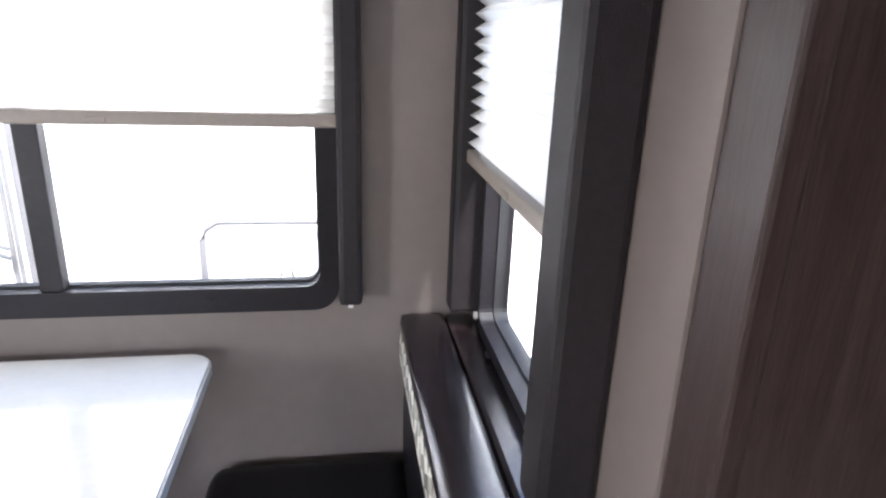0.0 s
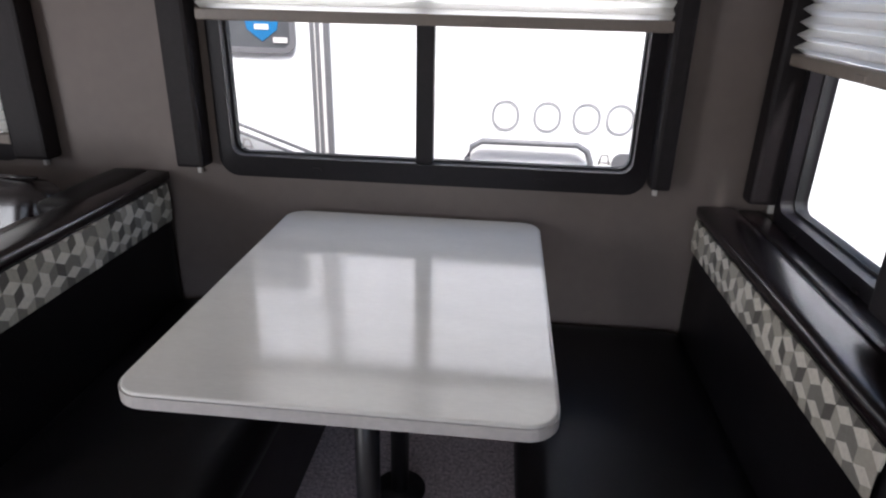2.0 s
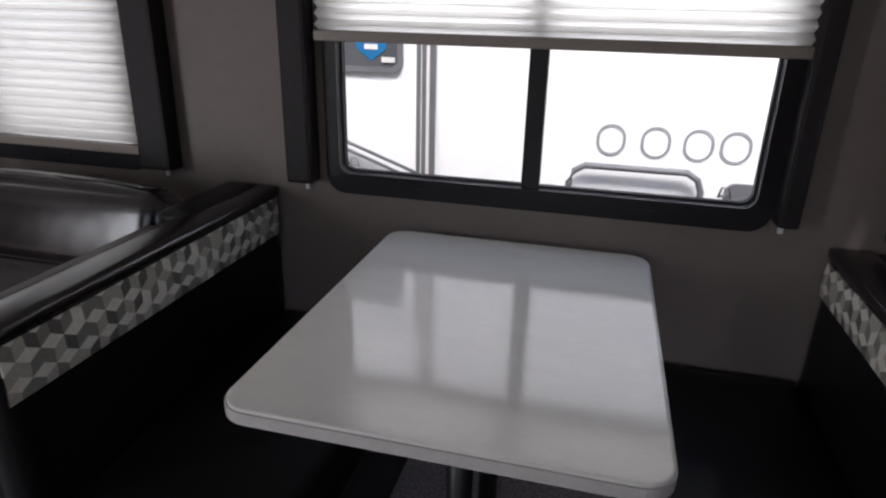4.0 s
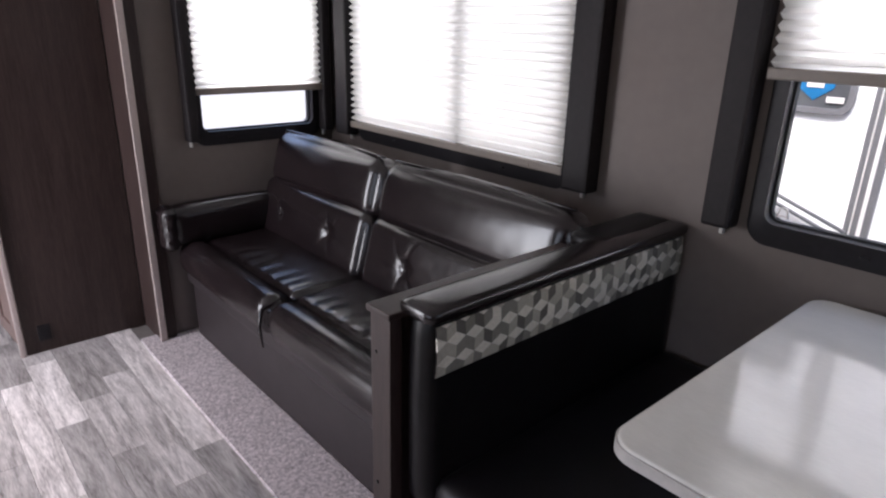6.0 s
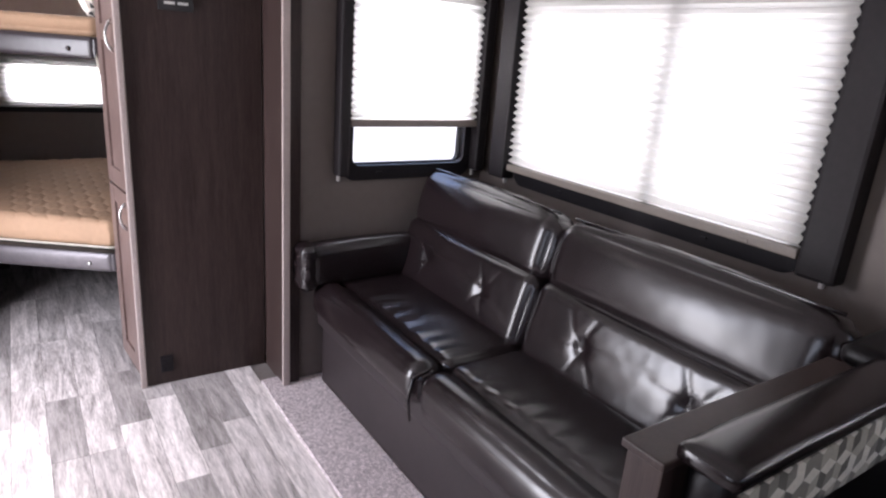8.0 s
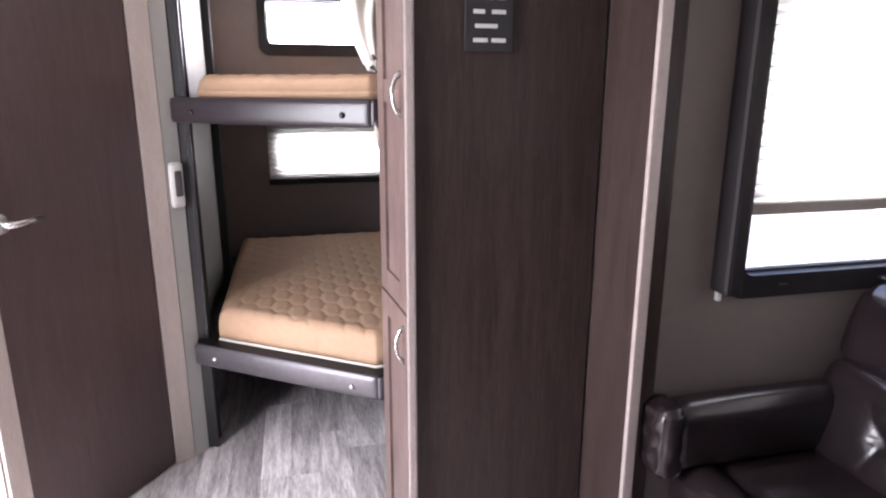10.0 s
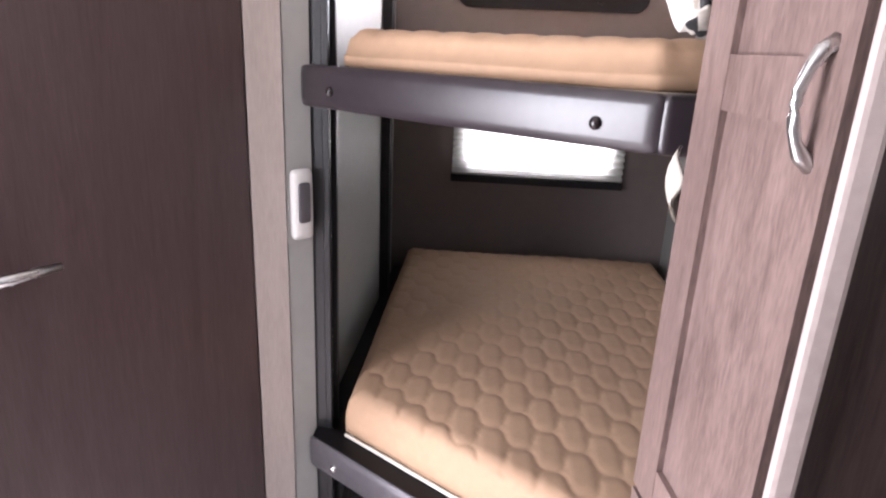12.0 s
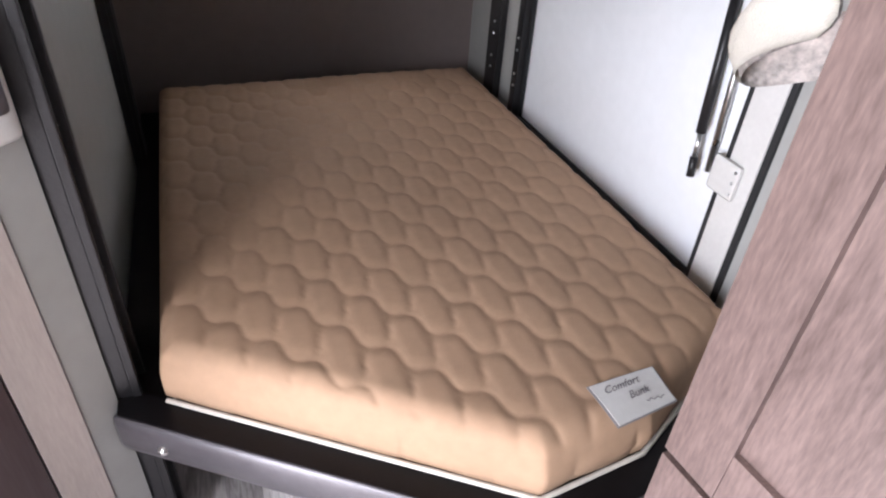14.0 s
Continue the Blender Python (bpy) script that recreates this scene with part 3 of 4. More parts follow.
def dinette_table(x0, y0, x1, y1, top):
    t = thing("dinette_table", ((x0 + x1) / 2, (y0 + y1) / 2, 0.012), "pale streaked laminate dinette table with rounded corners", "table")

    def flat(u, d, z):
        return (u, z, d)
    prism("table_top", rounded(x0, y0, x1, y1, 0.055, 8), flat, top - 0.028, top, TABLE, t, 0.004)
    ring("edge_band", rounded(x0 - 0.004, y0 - 0.004, x1 + 0.004, y1 + 0.004, 0.059, 8), rounded(x0 + 0.001, y0 + 0.001, x1 - 0.001, y1 - 0.001, 0.054, 8), flat, top - 0.029, top - 0.006, TABLE_EDGE, t, "grey edge band")
    for y in (y0 + 0.28, y1 - 0.25):
        tube("leg", [((x0 + x1) / 2, y, 0.012), ((x0 + x1) / 2, y, top - 0.029)], 0.028, BLACK_METAL, t, 16)
        tube("foot_plate", [((x0 + x1) / 2, y, 0.012), ((x0 + x1) / 2, y, 0.022)], 0.08, BLACK_METAL, t, 20)
    return t


dinette_table(-0.262, 0.788, 0.488, 1.742, 0.836)


# ---- wardrobe between sofa and bunks ----
def wardrobe():
    A, B = Vector((-2.963, 0.252, 0)), Vector((-3.262, 0.222, 0))
    w = thing("wardrobe", (-3.1, 0.5, 0), "tall dark walnut wardrobe with grey-brown panelled doors", "wardrobe")
    bm = bmesh.new()
    plan = [(-2.962, 0.254), (-2.962, 0.773), (-3.262, 0.773), (-3.262, 0.224)]
    f = bm.faces.new([bm.verts.new((x, y, 0)) for x, y in plan])
    e = bmesh.ops.extrude_face_region(bm, geom=[f])
    bmesh.ops.translate(bm, verts=[v for v in e["geom"] if isinstance(v, bmesh.types.BMVert)], vec=(0, 0, TOP))
    finish("body", bm, DARK_WOOD, w)
    box("corner_strip", (-2.958, 0.226, 0), (-2.945, 0.252, TOP), STRIP, w, 0.006, "pale champagne corner strip")
    way = (B - A).normalized()
    out = Vector((way.y, -way.x, 0))
    if out.y > 0:
        out = -out

    def face(u, d, z):
        p = A + way * u + out * d
        return (p.x, p.y, z)
    length = (B - A).length

    def plate(name, u0, z0, u1, z1, d0, d1, mat, parent, bevel=0.003):
        prism(name, [(u0, z0), (u1, z0), (u1, z1), (u0, z1)], face, d0, d1, mat, parent, bevel)
    for z0, z1 in ((0.06, 0.855), (0.865, 2.0)):
        d = new("door")
        d.parent = w
        d.location = Vector(face(0.03, 0, z0)) - w.location
        u0, u1 = 0.018, length + 0.004
        rail = 0.07
        plate("panel", u0 + rail - 0.004, z0 + rail - 0.004, u1 - rail + 0.004, z1 - rail + 0.004, 0.001, 0.012, CAB_WOOD, d)
        plate("stile", u0, z0, u0 + rail, z1, 0.001, 0.021, CAB_WOOD, d)
        plate("stile", u1 - rail, z0, u1, z1, 0.001, 0.021, CAB_WOOD, d)
        plate("rail", u0 + rail + 0.0005, z0, u1 - rail - 0.0005, z0 + rail, 0.001, 0.0205, CAB_WOOD, d)
        plate("rail", u0 + rail + 0.0005, z1 - rail, u1 - rail - 0.0005, z1, 0.001, 0.0205, CAB_WOOD, d)
        if z1 > 1.5:
            plate("mid_rail", u0 + rail + 0.0005, 1.435, u1 - rail - 0.0005, 1.497, 0.001, 0.0203, CAB_WOOD, d)
        hz = 1.457 if z1 > 1.5 else 0.76
        arc = [face(u0 + 0.03, 0.018 + 0.026 * math.sin(math.pi * k / 10) ** 0.6, hz - 0.055 + 0.11 * k / 10) for k in range(11)]
        tube("handle", arc, [0.0075] * 2 + [0.0055] * 7 + [0.0075] * 2, STEEL, d, 10, "curved satin metal handle")
    return w


wardrobe()


def wall_sign():
    s = thing("wall_sign", (-2.96, 0.46, 1.563), "small black sign with pale unreadable script on the wardrobe", "sign")
    box("board", (-2.961, 0.382, 1.563), (-2.950, 0.508, 1.76), SIGN, s, 0.002)
    rnd = random.Random(2)
    for r, n in enumerate((2, 1, 2, 3, 2)):
        y = 0.398
        for k in range(n):
            w = 0.096 / n
            box("writing_bar", (-2.9495, y + 0.1 * w, 1.585 + r * 0.034), (-2.9485, y + w * rnd.uniform(0.7, 0.9), 1.595 + r * 0.034), INK, s, 0)
            y += w
    return s


wall_sign()


def wall_vent():
    v = thing("wall_vent", (-2.96, 0.335, 0.06), "small dark louvred vent low on the wardrobe", "vent")
    box("plate", (-2.961, 0.31, 0.055), (-2.957, 0.362, 0.135), FRAME, v, 0.002)
    boxes("slat", [((-2.957, 0.314, 0.062 + 0.011 * k), (-2.953, 0.358, 0.067 + 0.011 * k)) for k in range(6)], FRAME, v)
    return v


wall_vent()


# ---- bunks ----
FRONT = [(-3.855, -0.465), (-3.392, 0.198), (-3.418, 0.42), (-3.60, 0.765)]


def front_of(y, back=0.0):
    """x of a bunk's front edge at y."""
    for (x0, y0), (x1, y1) in zip(FRONT, FRONT[1:]):
        if y <= y1:
            k = (y - y0) / (y1 - y0)
            return x0 + (x1 - x0) * k - back
    return FRONT[-1][0] - back


def mattress(z0, z1, label, cells):
    m = thing("mattress", (-4.4, 0.15, z0), label, "mattress", "bunk mattresses")
    bm = bmesh.new()
    y0, y1, xb = -0.378, 0.735, -5.15
    nu, nv, r = cells[0], cells[1], 0.05
    rows = []
    for j in range(nv + 1):
        y = y0 + (y1 - y0) * j / nv
        xf = front_of(y, 0.056)
        row = []
        for i in range(nu + 1):
            x = xb + (xf - xb) * i / nu
            edge = min(y - y0, y1 - y, (xf - x) * 0.85, x - xb)
            drop = r - math.sqrt(max(0, r * r - max(0, r - edge) ** 2)) if edge < r else 0
            # ogee quilting
            a, b = x / 0.150 + 0.05 * noise.noise((x * 5, y * 5, 3)), y / 0.130
            p, q = a + b + 0.11 * math.sin(math.tau * (a - b)), a - b + 0.11 * math.sin(math.tau * (a + b))
            q1 = abs(math.sin(math.pi * p)) * abs(math.sin(math.pi * q))
            quilt = 0.0068 * min(1, q1 * 1.7) ** 0.38 * min(1, edge / 0.012)
            sag = 0.006 * noise.noise((x * 2.5, y * 2.5, z0))
            row.append(bm.verts.new((x, y, z1 - 0.011 - drop + quilt + sag)))
        rows.append(row)
    for j in range(nv):
        for i in range(nu):
            bm.faces.new((rows[j][i], rows[j][i + 1], rows[j + 1][i + 1], rows[j + 1][i]))
    rim = [rows[0][i] for i in range(nu + 1)] + [rows[j][nu] for j in range(1, nv + 1)] + [rows[nv][i] for i in range(nu - 1, -1, -1)] + [rows[j][0] for j in range(nv - 1, 0, -1)]
    last = rim
    for k in range(1, 5):
        z = z1 - r - (z1 - r - z0 - 0.012) * k / 4
        now = []
        for n, v in enumerate(rim):
            bulge = 0.008 * math.sin(math.pi * min(1, k / 4)) + 0.003 * noise.noise((v.co.x * 9, v.co.y * 9, k))
            off = Vector((1 if v.co.x > -5.1 else -1, 0, 0)) * (bulge - 0.009 * (1 - abs(math.sin(math.pi * v.co.y / 0.13)) ** 0.25) * math.sin(math.pi * min(1, k / 4.5)))
            now.append(bm.verts.new((v.co.x + off.x, v.co.y, min(v.co.z, z))))
        for n in range(len(rim)):
            bm.faces.new((last[n], last[(n + 1) % len(rim)], now[(n + 1) % len(rim)], now[n]))
        last = now
    bm.faces.new(last)
    finish("ticking", bm, TICK, m, True)
    edge = [(front_of(y0 + (y1 - y0) * k / 60, 0.052), y0 + (y1 - y0) * k / 60, z0 + 0.006) for k in range(61)]
    tube("piping", edge, 0.0055, PIPING, m, 6, "white piping along the lower edge")
    bm = bmesh.new()
    add_box(bm, (-5.12, y0 + 0.01, z0), (-3.85, y1 - 0.01, z0 + 0.012))
    finish("underside", bm, PIPING, m)
    return m


def bunk(z_top, mat, label, padded):
    """A bunk deck with its front rail and steel corner fittings."""
    b = thing("bunk_bed", (-4.4, 0.15, z_top - 0.10), label, "bunk bed", "bunk frames")
    bm = bmesh.new()
    plan = [(REAR + 0.01, -0.455)] + [(x - 0.022, y) for x, y in FRONT] + [(REAR + 0.01, 0.775)]
    f = bm.faces.new([bm.verts.new((x, y, z_top - 0.07)) for x, y in plan])
    e = bmesh.ops.extrude_face_region(bm, geom=[f])
    bmesh.ops.translate(bm, verts=[v for v in e["geom"] if isinstance(v, bmesh.types.BMVert)], vec=(0, 0, 0.055))
    finish("deck", bm, VINYL_BLACK, b)
    for (ax, ay), (bx, by) in zip(FRONT, FRONT[1:]):
        p, q = Vector((ax, ay, 0)), Vector((bx, by, 0))
        ln, ang = (q - p).length, math.degrees(math.atan2(by - ay, bx - ax))
        mid = (p + q) / 2
        soft_box("front_rail", (mid.x, mid.y, z_top - 0.045), (ln + 0.012, 0.036, 0.09), 0.012, mat, b, 0.002, 40, None, pose(0, 0, 0, 0, 0, ang))
    if not padded:
        bm = bmesh.new()
        outer = [(x + 0.012, y) for x, y in FRONT]
        inner = [(x - 0.06, y) for x, y in reversed(FRONT)]
        f = bm.faces.new([bm.verts.new((x, y, z_top - 0.002)) for x, y in outer + inner])
        e = bmesh.ops.extrude_face_region(bm, geom=[f])
        bmesh.ops.translate(bm, verts=[v for v in e["geom"] if isinstance(v, bmesh.types.BMVert)], vec=(0, 0, 0.006))
        finish("rail_cap", bm, VINYL_BLACK, b, label="black vinyl edge behind the rail")
    # button bolts on the long rail
    p, q = Vector((*FRONT[0], 0)), Vector((*FRONT[1], 0))
    n = Vector(((q - p).y, -(q - p).x, 0)).normalized()
    for k in (0.12, 0.88):
        c = p.lerp(q, k) + n * 0.018 + Vector((0, 0, z_top - 0.052))
        bm = bmesh.new()
        bmesh.ops.create_uvsphere(bm, u_segments=14, v_segments=8, radius=0.011, matrix=Matrix.Translation(c) @ Matrix.Diagonal((1, 1, 1, 1)))
        finish("bolt", bm, STEEL if not padded else LEATHER, b, True, "domed bolt")
    return b


bunk(0.488, RAIL_GREY, "lower bunk frame with an angled satin grey rail", False)
mattress(0.4925, 0.628, "tan quilted mattress with a cut corner on the lower bunk", (300, 200))
bunk(1.44, RAIL_DARK, "upper bunk frame with an angled dark padded rail", True)
mattress(1.428, 1.526, "tan quilted mattress on the upper bunk", (150, 110))


def bunk_post(x, y, dx, dy, z1, label):
    """An upright slotted steel track with its screws and clamp."""
    p = thing("bunk_post", (x, y, 0.0), label, "post", "black bunk posts")
    bm = bmesh.new()
    add_box(bm, (x - dx / 2, y - dy / 2, 0.0), (x + dx / 2, y + dy / 2, z1), 0.003)
    add_box(bm, (x - dx / 2 - 0.004, y + dy / 2 - 0.0005, 0.0), (x - dx / 2 + 0.012, y + dy / 2 + 0.014, z1), 0.002)
    add_box(bm, (x + dx / 2 - 0.012, y + dy / 2 - 0.0005, 0.0), (x + dx / 2 + 0.004, y + dy / 2 + 0.014, z1), 0.002)
    finish("track", bm, BLACK_METAL, p)
    for z in (0.56, 0.585, 0.64, 0.665, 0.74, 0.76, 1.02, 1.26):
        bm = bmesh.new()
        bmesh.ops.create_uvsphere(bm, u_segments=8, v_segments=5, radius=0.0045, matrix=Matrix.Translation((x + (0.008 if int(z * 1000) % 2 else -0.006), y + dy / 2 + 0.002, z)))
        finish("screw", bm, SCREW, p, True)
    return p


bunk_post(-3.925, -0.452, 0.085, 0.03, TOP, "black slotted steel post screwed beside the bunks")
bunk_post(-4.95, -0.457, 0.05, 0.024, TOP, "black steel post at the rear of the bunks")
for x, half in ((-5.01, 0.045), (-4.815, 0.02)):
    p = thing("bunk_post", (x, 0.785, 0), "black steel post beside the white hatch", "post", "black bunk posts")
    box("track", (x - half, 0.772, 0.0), (x + half, 0.798, TOP), BLACK_METAL, p, 0.003)
    for z in (0.66, 0.70, 0.78, 0.82):
        bm = bmesh.new()
        bmesh.ops.create_uvsphere(bm, u_segments=8, v_segments=5, radius=0.005, matrix=Matrix.Translation((x + 0.004, 0.771, z)))
        finish("screw", bm, SCREW, p, True)

# rear windows
window(5, on_rear, -0.135, 0.985, 0.505, 1.205, "rear window beside the lower bunk")
pleated_shade(on_rear, -0.195, 0.565, 0.912, 1.27, "closed white pleated shade with dark rail behind lower bunk", d=0.04, rail=FRAME)
window(6, on_rear, -0.165, 1.72, 0.545, 1.96, "rear window with a thick black frame at the upper bunk")


# white hatch in the side wall
def hatch():
    h = thing("side_hatch", (-4.36, 0.80, 0.545), "white insulated side hatch with gas strut and black seal", "hatch")
    box("panel", (-4.782, 0.806, 0.553), (-3.853, 0.846, 1.292), HATCH, h, 0.004)
    ring("seal", [(-4.794, 0.541), (-3.841, 0.541), (-3.841, 1.304), (-4.794, 1.304)], [(-4.780, 0.555), (-3.855, 0.555), (-3.855, 1.290), (-4.780, 1.290)], on_side, -0.004, 0.006, SEAL, h)
    tube("strut", [(-3.955, 0.785, 1.18), (-3.925, 0.775, 0.885)], 0.011, BLACK_METAL, h, 10, "black gas strut")
    tube("strut_rod", [(-3.925, 0.775, 0.885), (-3.918, 0.772, 0.83)], 0.0055, STEEL, h, 8)
    tube("strut_end", [(-3.918, 0.772, 0.83), (-3.912, 0.771, 0.785)], 0.009, BLACK_METAL, h, 8)
    tube("strut_rail", [(-3.91, 0.79, 1.22), (-3.885, 0.79, 0.81)], 0.008, STEEL, h, 8)
    box("latch_plate", (-3.868, 0.777, 0.785), (-3.79, 0.787, 0.865), PLASTIC, h, 0.008, "white plastic latch plate")
    for a, c in ((-3.80, 0.80), (-3.802, 0.825), (-3.80, 0.85)):
        bm = bmesh.new()
        bmesh.ops.create_uvsphere(bm, u_segments=8, v_segments=5, radius=0.004, matrix=Matrix.Translation((a, 0.777, c)))
        finish("screw", bm, SCREW, h, True)
    return h


hatch()
tagged(boxes("trim_side", [((-3.76, 0.79, 0.0), (-3.747, 0.7995, TOP))], SEAL), "thin black joint strip on the side wall", "trim", kind="structure")
tagged(box("trim_hatch", (-3.838, 0.788, 0.0), (-3.762, 0.7985, TOP), PLASTIC, None, 0.002), "off-white jamb strip beside the hatch", "trim", kind="structure")


def care_label():
    l = thing("mattress_label", (-3.49, 0.38, 0.626), "white cloth label with grey script on the mattress", "label")
    corners = [Vector(c) for c in ((-3.538, 0.318, 0), (-3.450, 0.322, 0), (-3.470, 0.448, 0), (-3.545, 0.452, 0))]
    mid = sum(corners, Vector()) / 4
    for name, grow, z, mat in (("border", 1.06, 0.632, DARK_INK), ("cloth", 1.0, 0.634, PLASTIC)):
        bm = bmesh.new()
        n = 8
        c = [mid + (p - mid) * grow for p in corners]
        g = [[bm.verts.new(c[0].lerp(c[1], i / n).lerp(c[3].lerp(c[2], i / n), j / n) + Vector((0, 0, z + 0.002 * math.sin(3.0 * i / n + 2 * j / n)))) for j in range(n + 1)] for i in range(n + 1)]
        for i in range(n):
            for j in range(n):
                bm.faces.new((g[i][j], g[i + 1][j], g[i + 1][j + 1], g[i][j + 1]))
        e = bmesh.ops.extrude_face_region(bm, geom=bm.faces[:])
        bmesh.ops.translate(bm, verts=[v for v in e["geom"] if isinstance(v, bmesh.types.BMVert)], vec=(0, 0, 0.0012))
        finish(name, bm, mat, l)
    for k, word in enumerate(("Comfort", "Bunk")):
        f = bpy.data.curves.new("writing", "FONT")
        f.body, f.size, f.shear, f.extrude = word, 0.021, 0.5, 0.0004
        f.materials.append(DARK_INK)
        w = new("writing", f)
        w.parent = l
        w.matrix_local = Matrix.Translation(-l.location) @ pose(-3.512 + 0.021 * k, 0.334 + 0.036 * k, 0.6392, 0, 0, 96)
    tube("script", [(-3.480 + 0.003 * math.sin(2.3 * i), 0.395 + 0.0045 * i, 0.639) for i in range(9)], 0.0009, DARK_INK, l, 5)
    return l


care_label()


def cloth_roll(name, stations, folds, mat, parent, label=""):
    """Gathered cloth along stations of (x, y, z, radius), with folds running down it."""
    bm = bmesh.new()
    pts = [Vector(p[:3]) for p in stations]
    steps, sides = 6, 40
    path = []
    for i in range(len(pts) - 1):
        p0, p3 = pts[max(0, i - 1)], pts[min(len(pts) - 1, i + 2)]
        for k in range(steps):
            t = k / steps
            a, c = pts[i], pts[i + 1]
            q = 0.5 * (2 * a + (c - p0) * t + (2 * p0 - 5 * a + 4 * c - p3) * t * t + (3 * a - p0 - 3 * c + p3) * t ** 3)
            path.append((q, stations[i][3] + (stations[i + 1][3] - stations[i][3]) * t))
    path.append((pts[-1], stations[-1][3]))
    rings = []
    for i, (p, rad) in enumerate(path):
        way = (path[min(len(path) - 1, i + 1)][0] - path[max(0, i - 1)][0]).normalized()
        s = way.cross(Vector((0.3, 1, 0.1))).normalized()
        w = way.cross(s)
        ringv = []
        for k in range(sides):
            th = math.tau * k / sides
            rr = rad * (1 + 0.13 * math.sin(folds * th + 1.5 * math.sin(i * 0.25)) + 0.10 * noise.noise((math.cos(th) * 1.5, math.sin(th) * 1.5, i * 0.2)))
            ringv.append(bm.verts.new(p + rr * (math.cos(th) * s + 0.7 * math.sin(th) * w)))
        rings.append(ringv)
    for A, B in zip(rings, rings[1:]):
        for k in range(sides):
            bm.faces.new((A[k], A[(k + 1) % sides], B[(k + 1) % sides], B[k]))
    bm.faces.new(rings[0])
    bm.faces.new(rings[-1])
    return finish(name, bm, mat, parent, True, label)


def upper_curtain():
    c = thing("bunk_curtain", (-3.36, 0.2, 1.53), "cream curtain gathered at the upper bunk", "curtain", "bunk curtains")
    cloth_roll("cloth", [(-3.37, 0.175, 2.07, 0.10), (-3.37, 0.175, 1.85, 0.10), (-3.365, 0.18, 1.70, 0.088), (-3.33, 0.19, 1.60, 0.058), (-3.295, 0.195, 1.535, 0.03)], 7, CLOTH, c)
    cloth_roll("hem", [(-3.335, 0.195, 1.595, 0.052), (-3.315, 0.203, 1.565, 0.044), (-3.297, 0.211, 1.538, 0.034)], 5, SEAL, c, "dark hem")
    return c


def lower_curtain():
    c = thing("bunk_curtain", (-3.35, 0.2, 1.25), "cream curtain tie-back with printed lining looped beside the wardrobe", "curtain", "bunk curtains")
    n, rows = 28, 8
    for name, grow, mat, label in (("cloth", 1.0, CLOTH, ""), ("lining", 0.93, CLOTH_PRINT, "grey printed lining")):
        bm = bmesh.new()
        grid = []
        for i in range(n + 1):
            k = i / n
            th = radians(-95 + 190 * k)
            x, y = -3.285 - 0.10 * grow * math.cos(th), 0.25 + 0.052 * grow * math.sin(th)
            if abs(th) > radians(75):
                x = min(-3.264, x)
            low = 1.315 - 0.062 * math.sin(math.pi * min(1, k * 0.9)) - 0.02 * k + 0.004 * math.sin(9 * k)
            tall = 0.068 - 0.012 * k
            grid.append([bm.verts.new((x + 0.006 * math.sin(j * 0.8 + 4 * k), y + 0.005 * math.sin(j * 0.7 + 6 * k), low + tall * j / rows)) for j in range(rows + 1)])
        for i in range(n):
            for j in range(rows):
                bm.faces.new((grid[i][j], grid[i + 1][j], grid[i + 1][j + 1], grid[i][j + 1]))
        bmesh.ops.solidify(bm, geom=bm.faces[:], thickness=0.003)
        finish(name, bm, mat, c, True, label)
    return c


upper_curtain()
lower_curtain()


# ---- bathroom corner ----
DA, DB = Vector((-3.785, -0.578, 0)), Vector((-3.304, -0.904, 0))
along = (DB - DA).normalized()
inward = Vector((along.y, -along.x, 0))
if inward.x < 0:
    inward = -inward


def on_corner(u, d, z):
    p = DA + along * u + inward * d
    return (p.x, p.y, z)


LONG = (DB - DA).length


def corner_plate(name, u0, z0, u1, z1, d0, d1, mat, parent=None, bevel=0.003, label=""):
    return prism(name, [(u0, z0), (u1, z0), (u1, z1), (u0, z1)], on_corner, d0, d1, mat, parent, bevel, label)


def bathroom_door():
    d = thing("door_1", on_corner(LONG / 2, -0.06, 0), "closed dark walnut bathroom door with a lever handle", "door", kind="structure")
    corner_plate("leaf", 0.004, 0.012, LONG - 0.004, 1.93, -0.032, -0.002, DOOR_WOOD, d)
    u, z = LONG - 0.045, 1.095
    bm = bmesh.new()
    c = Vector(on_corner(u, 0.006, z))
    turn = inward.to_track_quat("Z", "Y").to_matrix().to_4x4()
    bmesh.ops.create_cone(bm, cap_ends=True, segments=24, radius1=0.032, radius2=0.027, depth=0.016, matrix=Matrix.Translation(c) @ turn)
    finish("rose", bm, STEEL, d, True, "satin steel rose")
    tube("lever", [on_corner(u, 0.012, z), on_corner(u, 0.046, z), on_corner(u - 0.03, 0.05, z + 0.001), on_corner(u - 0.11, 0.05, z + 0.006)], [0.010, 0.010, 0.011, 0.006], STEEL, d, 10, "satin steel lever")
    return d


bathroom_door()
t1 = thing("trim_bathroom", on_corner(0, 0, 0), "beige wood door casing at the bathroom", "trim", kind="structure")
for nm, plan, mat in (("casing", [(-3.784, -0.578), (-3.824, -0.512), (-3.875, -0.543), (-3.835, -0.609)], BEIGE_TRIM),
                      ("casing_return", [(-3.828, -0.511), (-3.874, -0.464), (-3.910, -0.50), (-3.864, -0.547)], WALL_PALE)):
    prism(nm, plan, lambda u, d, z: (u, z, d), 0.0, TOP, mat, t1, 0.004)
corner_plate("casing", LONG, 0, LONG + 0.06, TOP, -0.06, 0.014, BEIGE_TRIM, t1, 0.006)
corner_plate("casing", 0.002, 1.94, LONG - 0.001, TOP, -0.05, 0.010, BEIGE_TRIM, t1, 0.004)
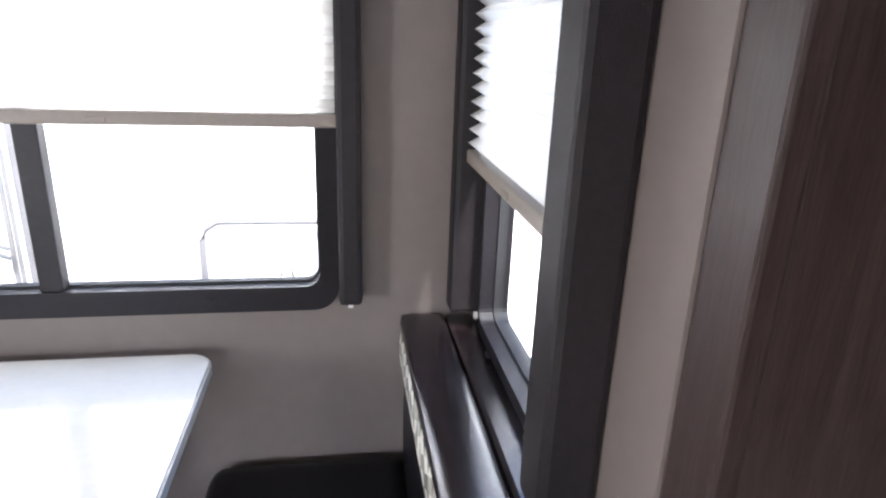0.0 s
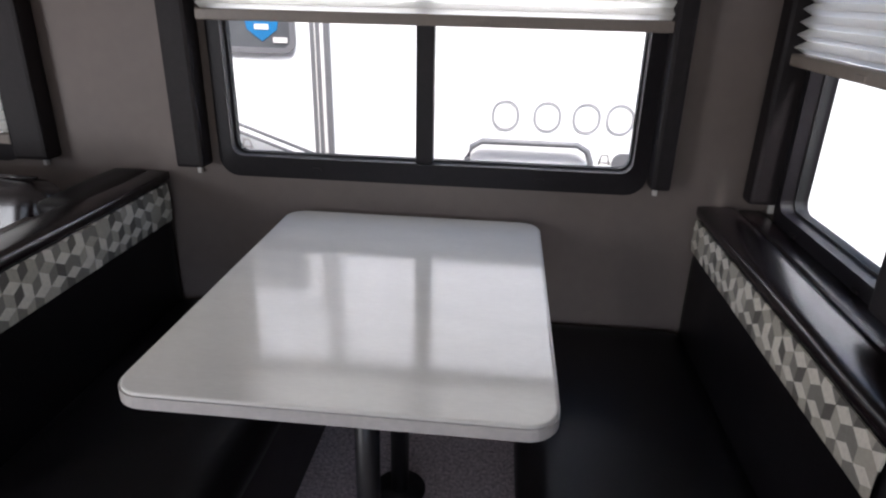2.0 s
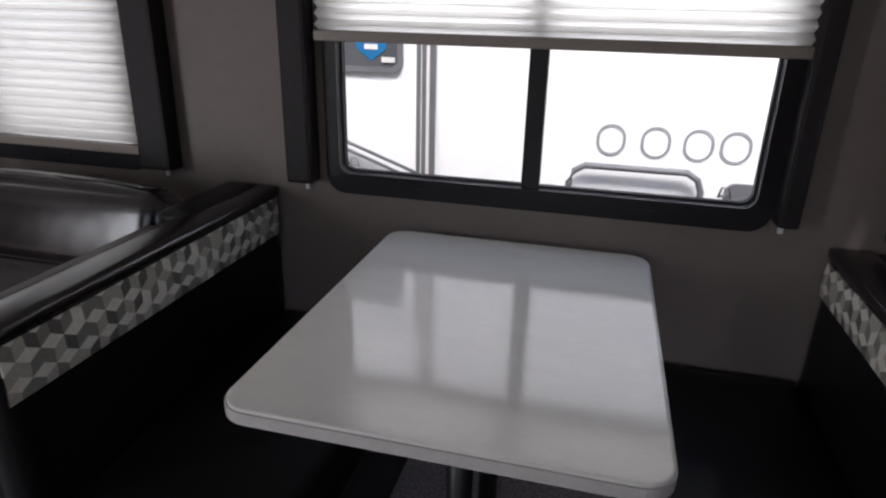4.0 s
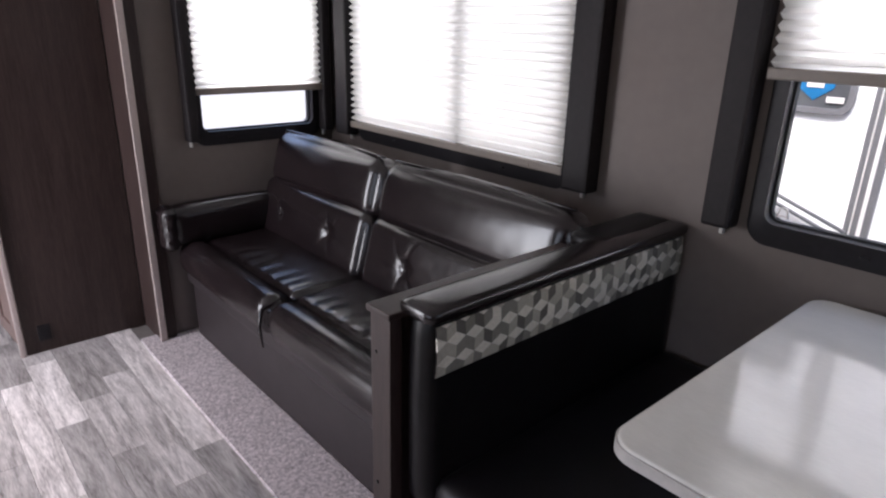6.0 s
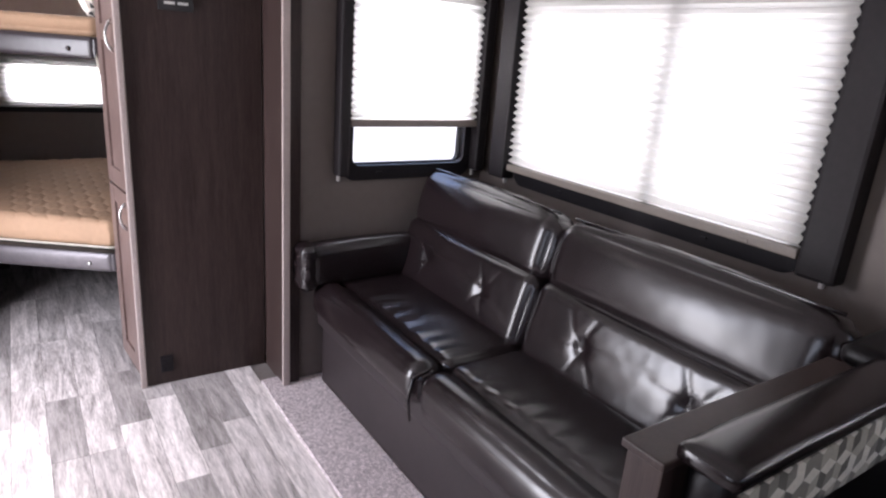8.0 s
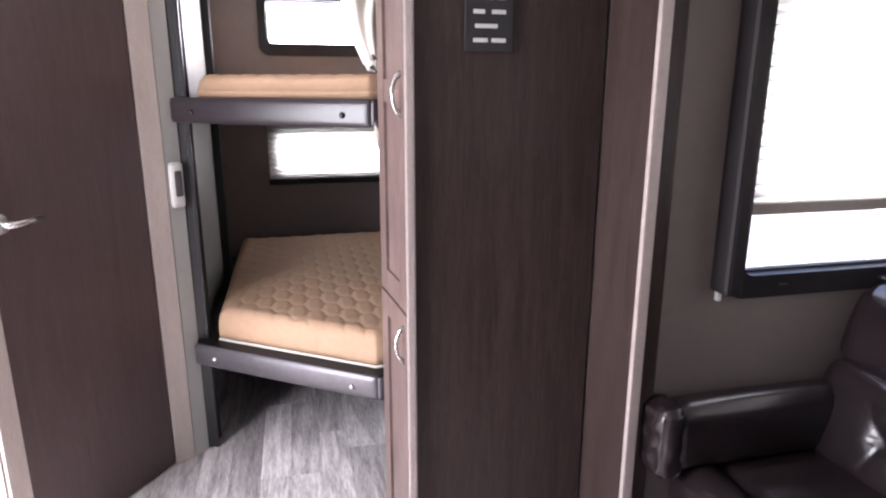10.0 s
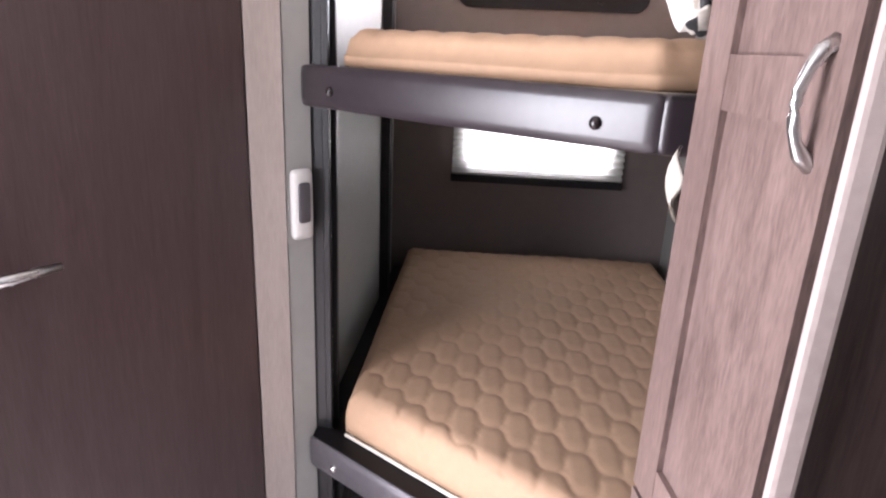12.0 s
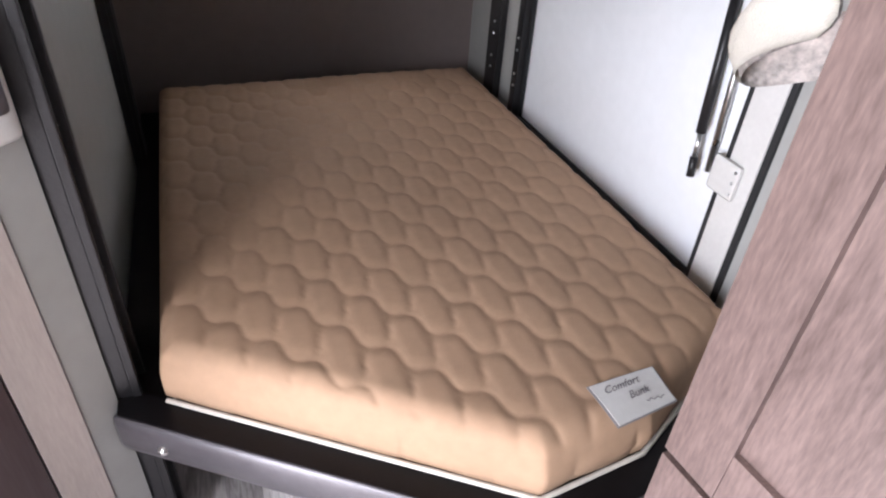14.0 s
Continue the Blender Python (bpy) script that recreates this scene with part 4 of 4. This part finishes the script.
# bathroom behind the door stays closed by plain walls
tagged(boxes("wall_bathroom", [((-3.29, -1.5, 0), (-3.25, -0.942, TOP))], BEIGE_TRIM), "beige partition beside the bathroom door", "wall", kind="structure")


def light_switch():
    s = thing("light_switch", (-3.845, -0.485, 1.03), "white plastic rocker switch box beside the bunk post", "switch")
    soft_box("box", (-3.842, -0.480, 1.122), (0.054, 0.024, 0.168), 0.012, PLASTIC, s, 0.001, 16, None, pose(0, 0, 0, 0, 0, -45))
    soft_box("rocker", (-3.833, -0.471, 1.128), (0.03, 0.010, 0.095), 0.005, RAIL_GREY, s, 0.001, 10, None, pose(0, 0, 0, 0, 0, -45), "grey rocker")
    return s


light_switch()

# carpet edge in front of the sofa and dinette
tagged(box("carpet", (-2.675, 0.695, -0.004), (1.17, 0.944, 0.016), CARPET, None, 0.002), "speckled mauve carpet along the slide-out", "carpet", kind="structure")

# ---- outside ----
tagged(boxes("ground", [((-400, -400, -0.95), (400, 400, -0.85))], GROUND), "grey gravel lot", "ground", kind="structure")


def neighbour_trailer(Y):
    n = thing("travel_trailer", (0, Y + 1.2, -0.85), "white travel trailer parked alongside", "trailer")
    box("body", (-4.2, Y, -0.45), (4.5, Y + 2.4, 2.5), SIDING, n, 0.08)
    box("skirt", (-4.1, Y + 0.05, -0.85), (4.4, Y + 2.3, -0.45), GREY_SEAL, n)

    def side(u, d, z):
        return (u, Y - d, z)
    ring("door_seal", rounded(-1.37, -0.15, -0.575, 1.95, 0.06), rounded(-1.35, -0.13, -0.595, 1.93, 0.05), side, 0, 0.008, GREY_SEAL, n)
    ring("door_window_frame", rounded(-1.25, 1.165, -0.665, 1.80, 0.06), rounded(-1.225, 1.19, -0.69, 1.775, 0.045), side, 0, 0.022, GREY_SEAL, n)
    prism("door_window", rounded(-1.225, 1.19, -0.69, 1.775, 0.045), side, 0.001, 0.008, TINT_GLASS, n)
    shield = [(-0.83 + a, 1.32 + b) for a, b in ((0, -0.10), (0.075, -0.045), (0.092, 0.04), (0.085, 0.13), (-0.085, 0.13), (-0.092, 0.04), (-0.075, -0.045))]
    prism("badge", shield, side, 0.009, 0.012, BADGE, n, label="blue shield-shaped sticker")
    for a, c, e, g in ((-0.885, 1.345, -0.775, 1.38), (-0.865, 1.275, -0.795, 1.30), (-0.775, 1.215, -0.705, 1.24)):
        box("badge_stripe", (a, Y - 0.0155, c), (e, Y - 0.0125, g), PLASTIC, n, 0)
    box("corner_rail", (-0.563, Y - 0.025, -0.4), (-0.494, Y, 2.4), GREY_SEAL, n, 0.006)
    box("corner_rail_rib", (-0.537, Y - 0.034, -0.4), (-0.52, Y - 0.026, 2.4), PLASTIC, n, 0.003)
    for k in (0, 0.04):
        tube("awning_arm", [(-1.5, Y - 0.05, 1.005 - k), (-0.575, Y - 0.05, 0.675 - k)], 0.009, GREY_SEAL, n, 6)
    # lettering drawn as plain grey shapes of its size
    for x in (0.372, 0.576, 0.766, 0.927):
        ring("emblem", rounded(x - 0.068, 0.832, x + 0.068, 0.982, 0.066), rounded(x - 0.054, 0.844, x + 0.054, 0.970, 0.052), side, 0, 0.004, PALE_LETTER, n)
    bend = [(0.195, 0.2), (0.195, 0.70), (0.215, 0.755), (0.265, 0.785), (0.73, 0.785), (0.78, 0.755), (0.80, 0.70), (0.80, 0.2)]
    tube("grab_rail", [(u, Y - 0.05, z) for u, z in bend], 0.016, GREY_SEAL, n, 8)
    prism("hatch_cover", rounded(0.91, 0.30, 1.45, 0.745, 0.05), side, 0, 0.02, GREY_SEAL, n)
    return n


neighbour_trailer(3.1)
tagged(boxes("roof", [((-5.4, -1.62, TOP + 0.06), (3.1, 0.90, TOP + 0.12)), ((-2.85, 0.92, SLIDE_TOP + 0.06), (1.25, 1.90, SLIDE_TOP + 0.10))], SIDING), "white trailer roof", "roof", kind="structure")

# ---- floor planks ----
floor_ob = bpy.data.objects["floor"]
rnd = random.Random(11)
PW = 0.118
plank_meshes = {}


def plank_mesh(length):
    if length not in plank_meshes:
        bm = bmesh.new()
        add_box(bm, (0, -PW / 2 + 0.0006, -0.005), (length - 0.0012, PW / 2 - 0.0006, 0), 0.0008)
        me = bpy.data.meshes.new("plank")
        bm.to_mesh(me)
        bm.free()
        me.materials.append(PLANK)
        plank_meshes[length] = me
    return plank_meshes[length]


y = 0.70 - PW / 2
while y > -1.5:
    x = -5.25 + rnd.choice((0.0, 0.15, 0.3, 0.45))
    while x < 2.3:
        ln = rnd.choice((0.45, 0.6, 0.9))
        p = new("plank", plank_mesh(ln))
        p.location = (x, y, 0)
        p.parent = floor_ob
        x += ln
    y -= PW
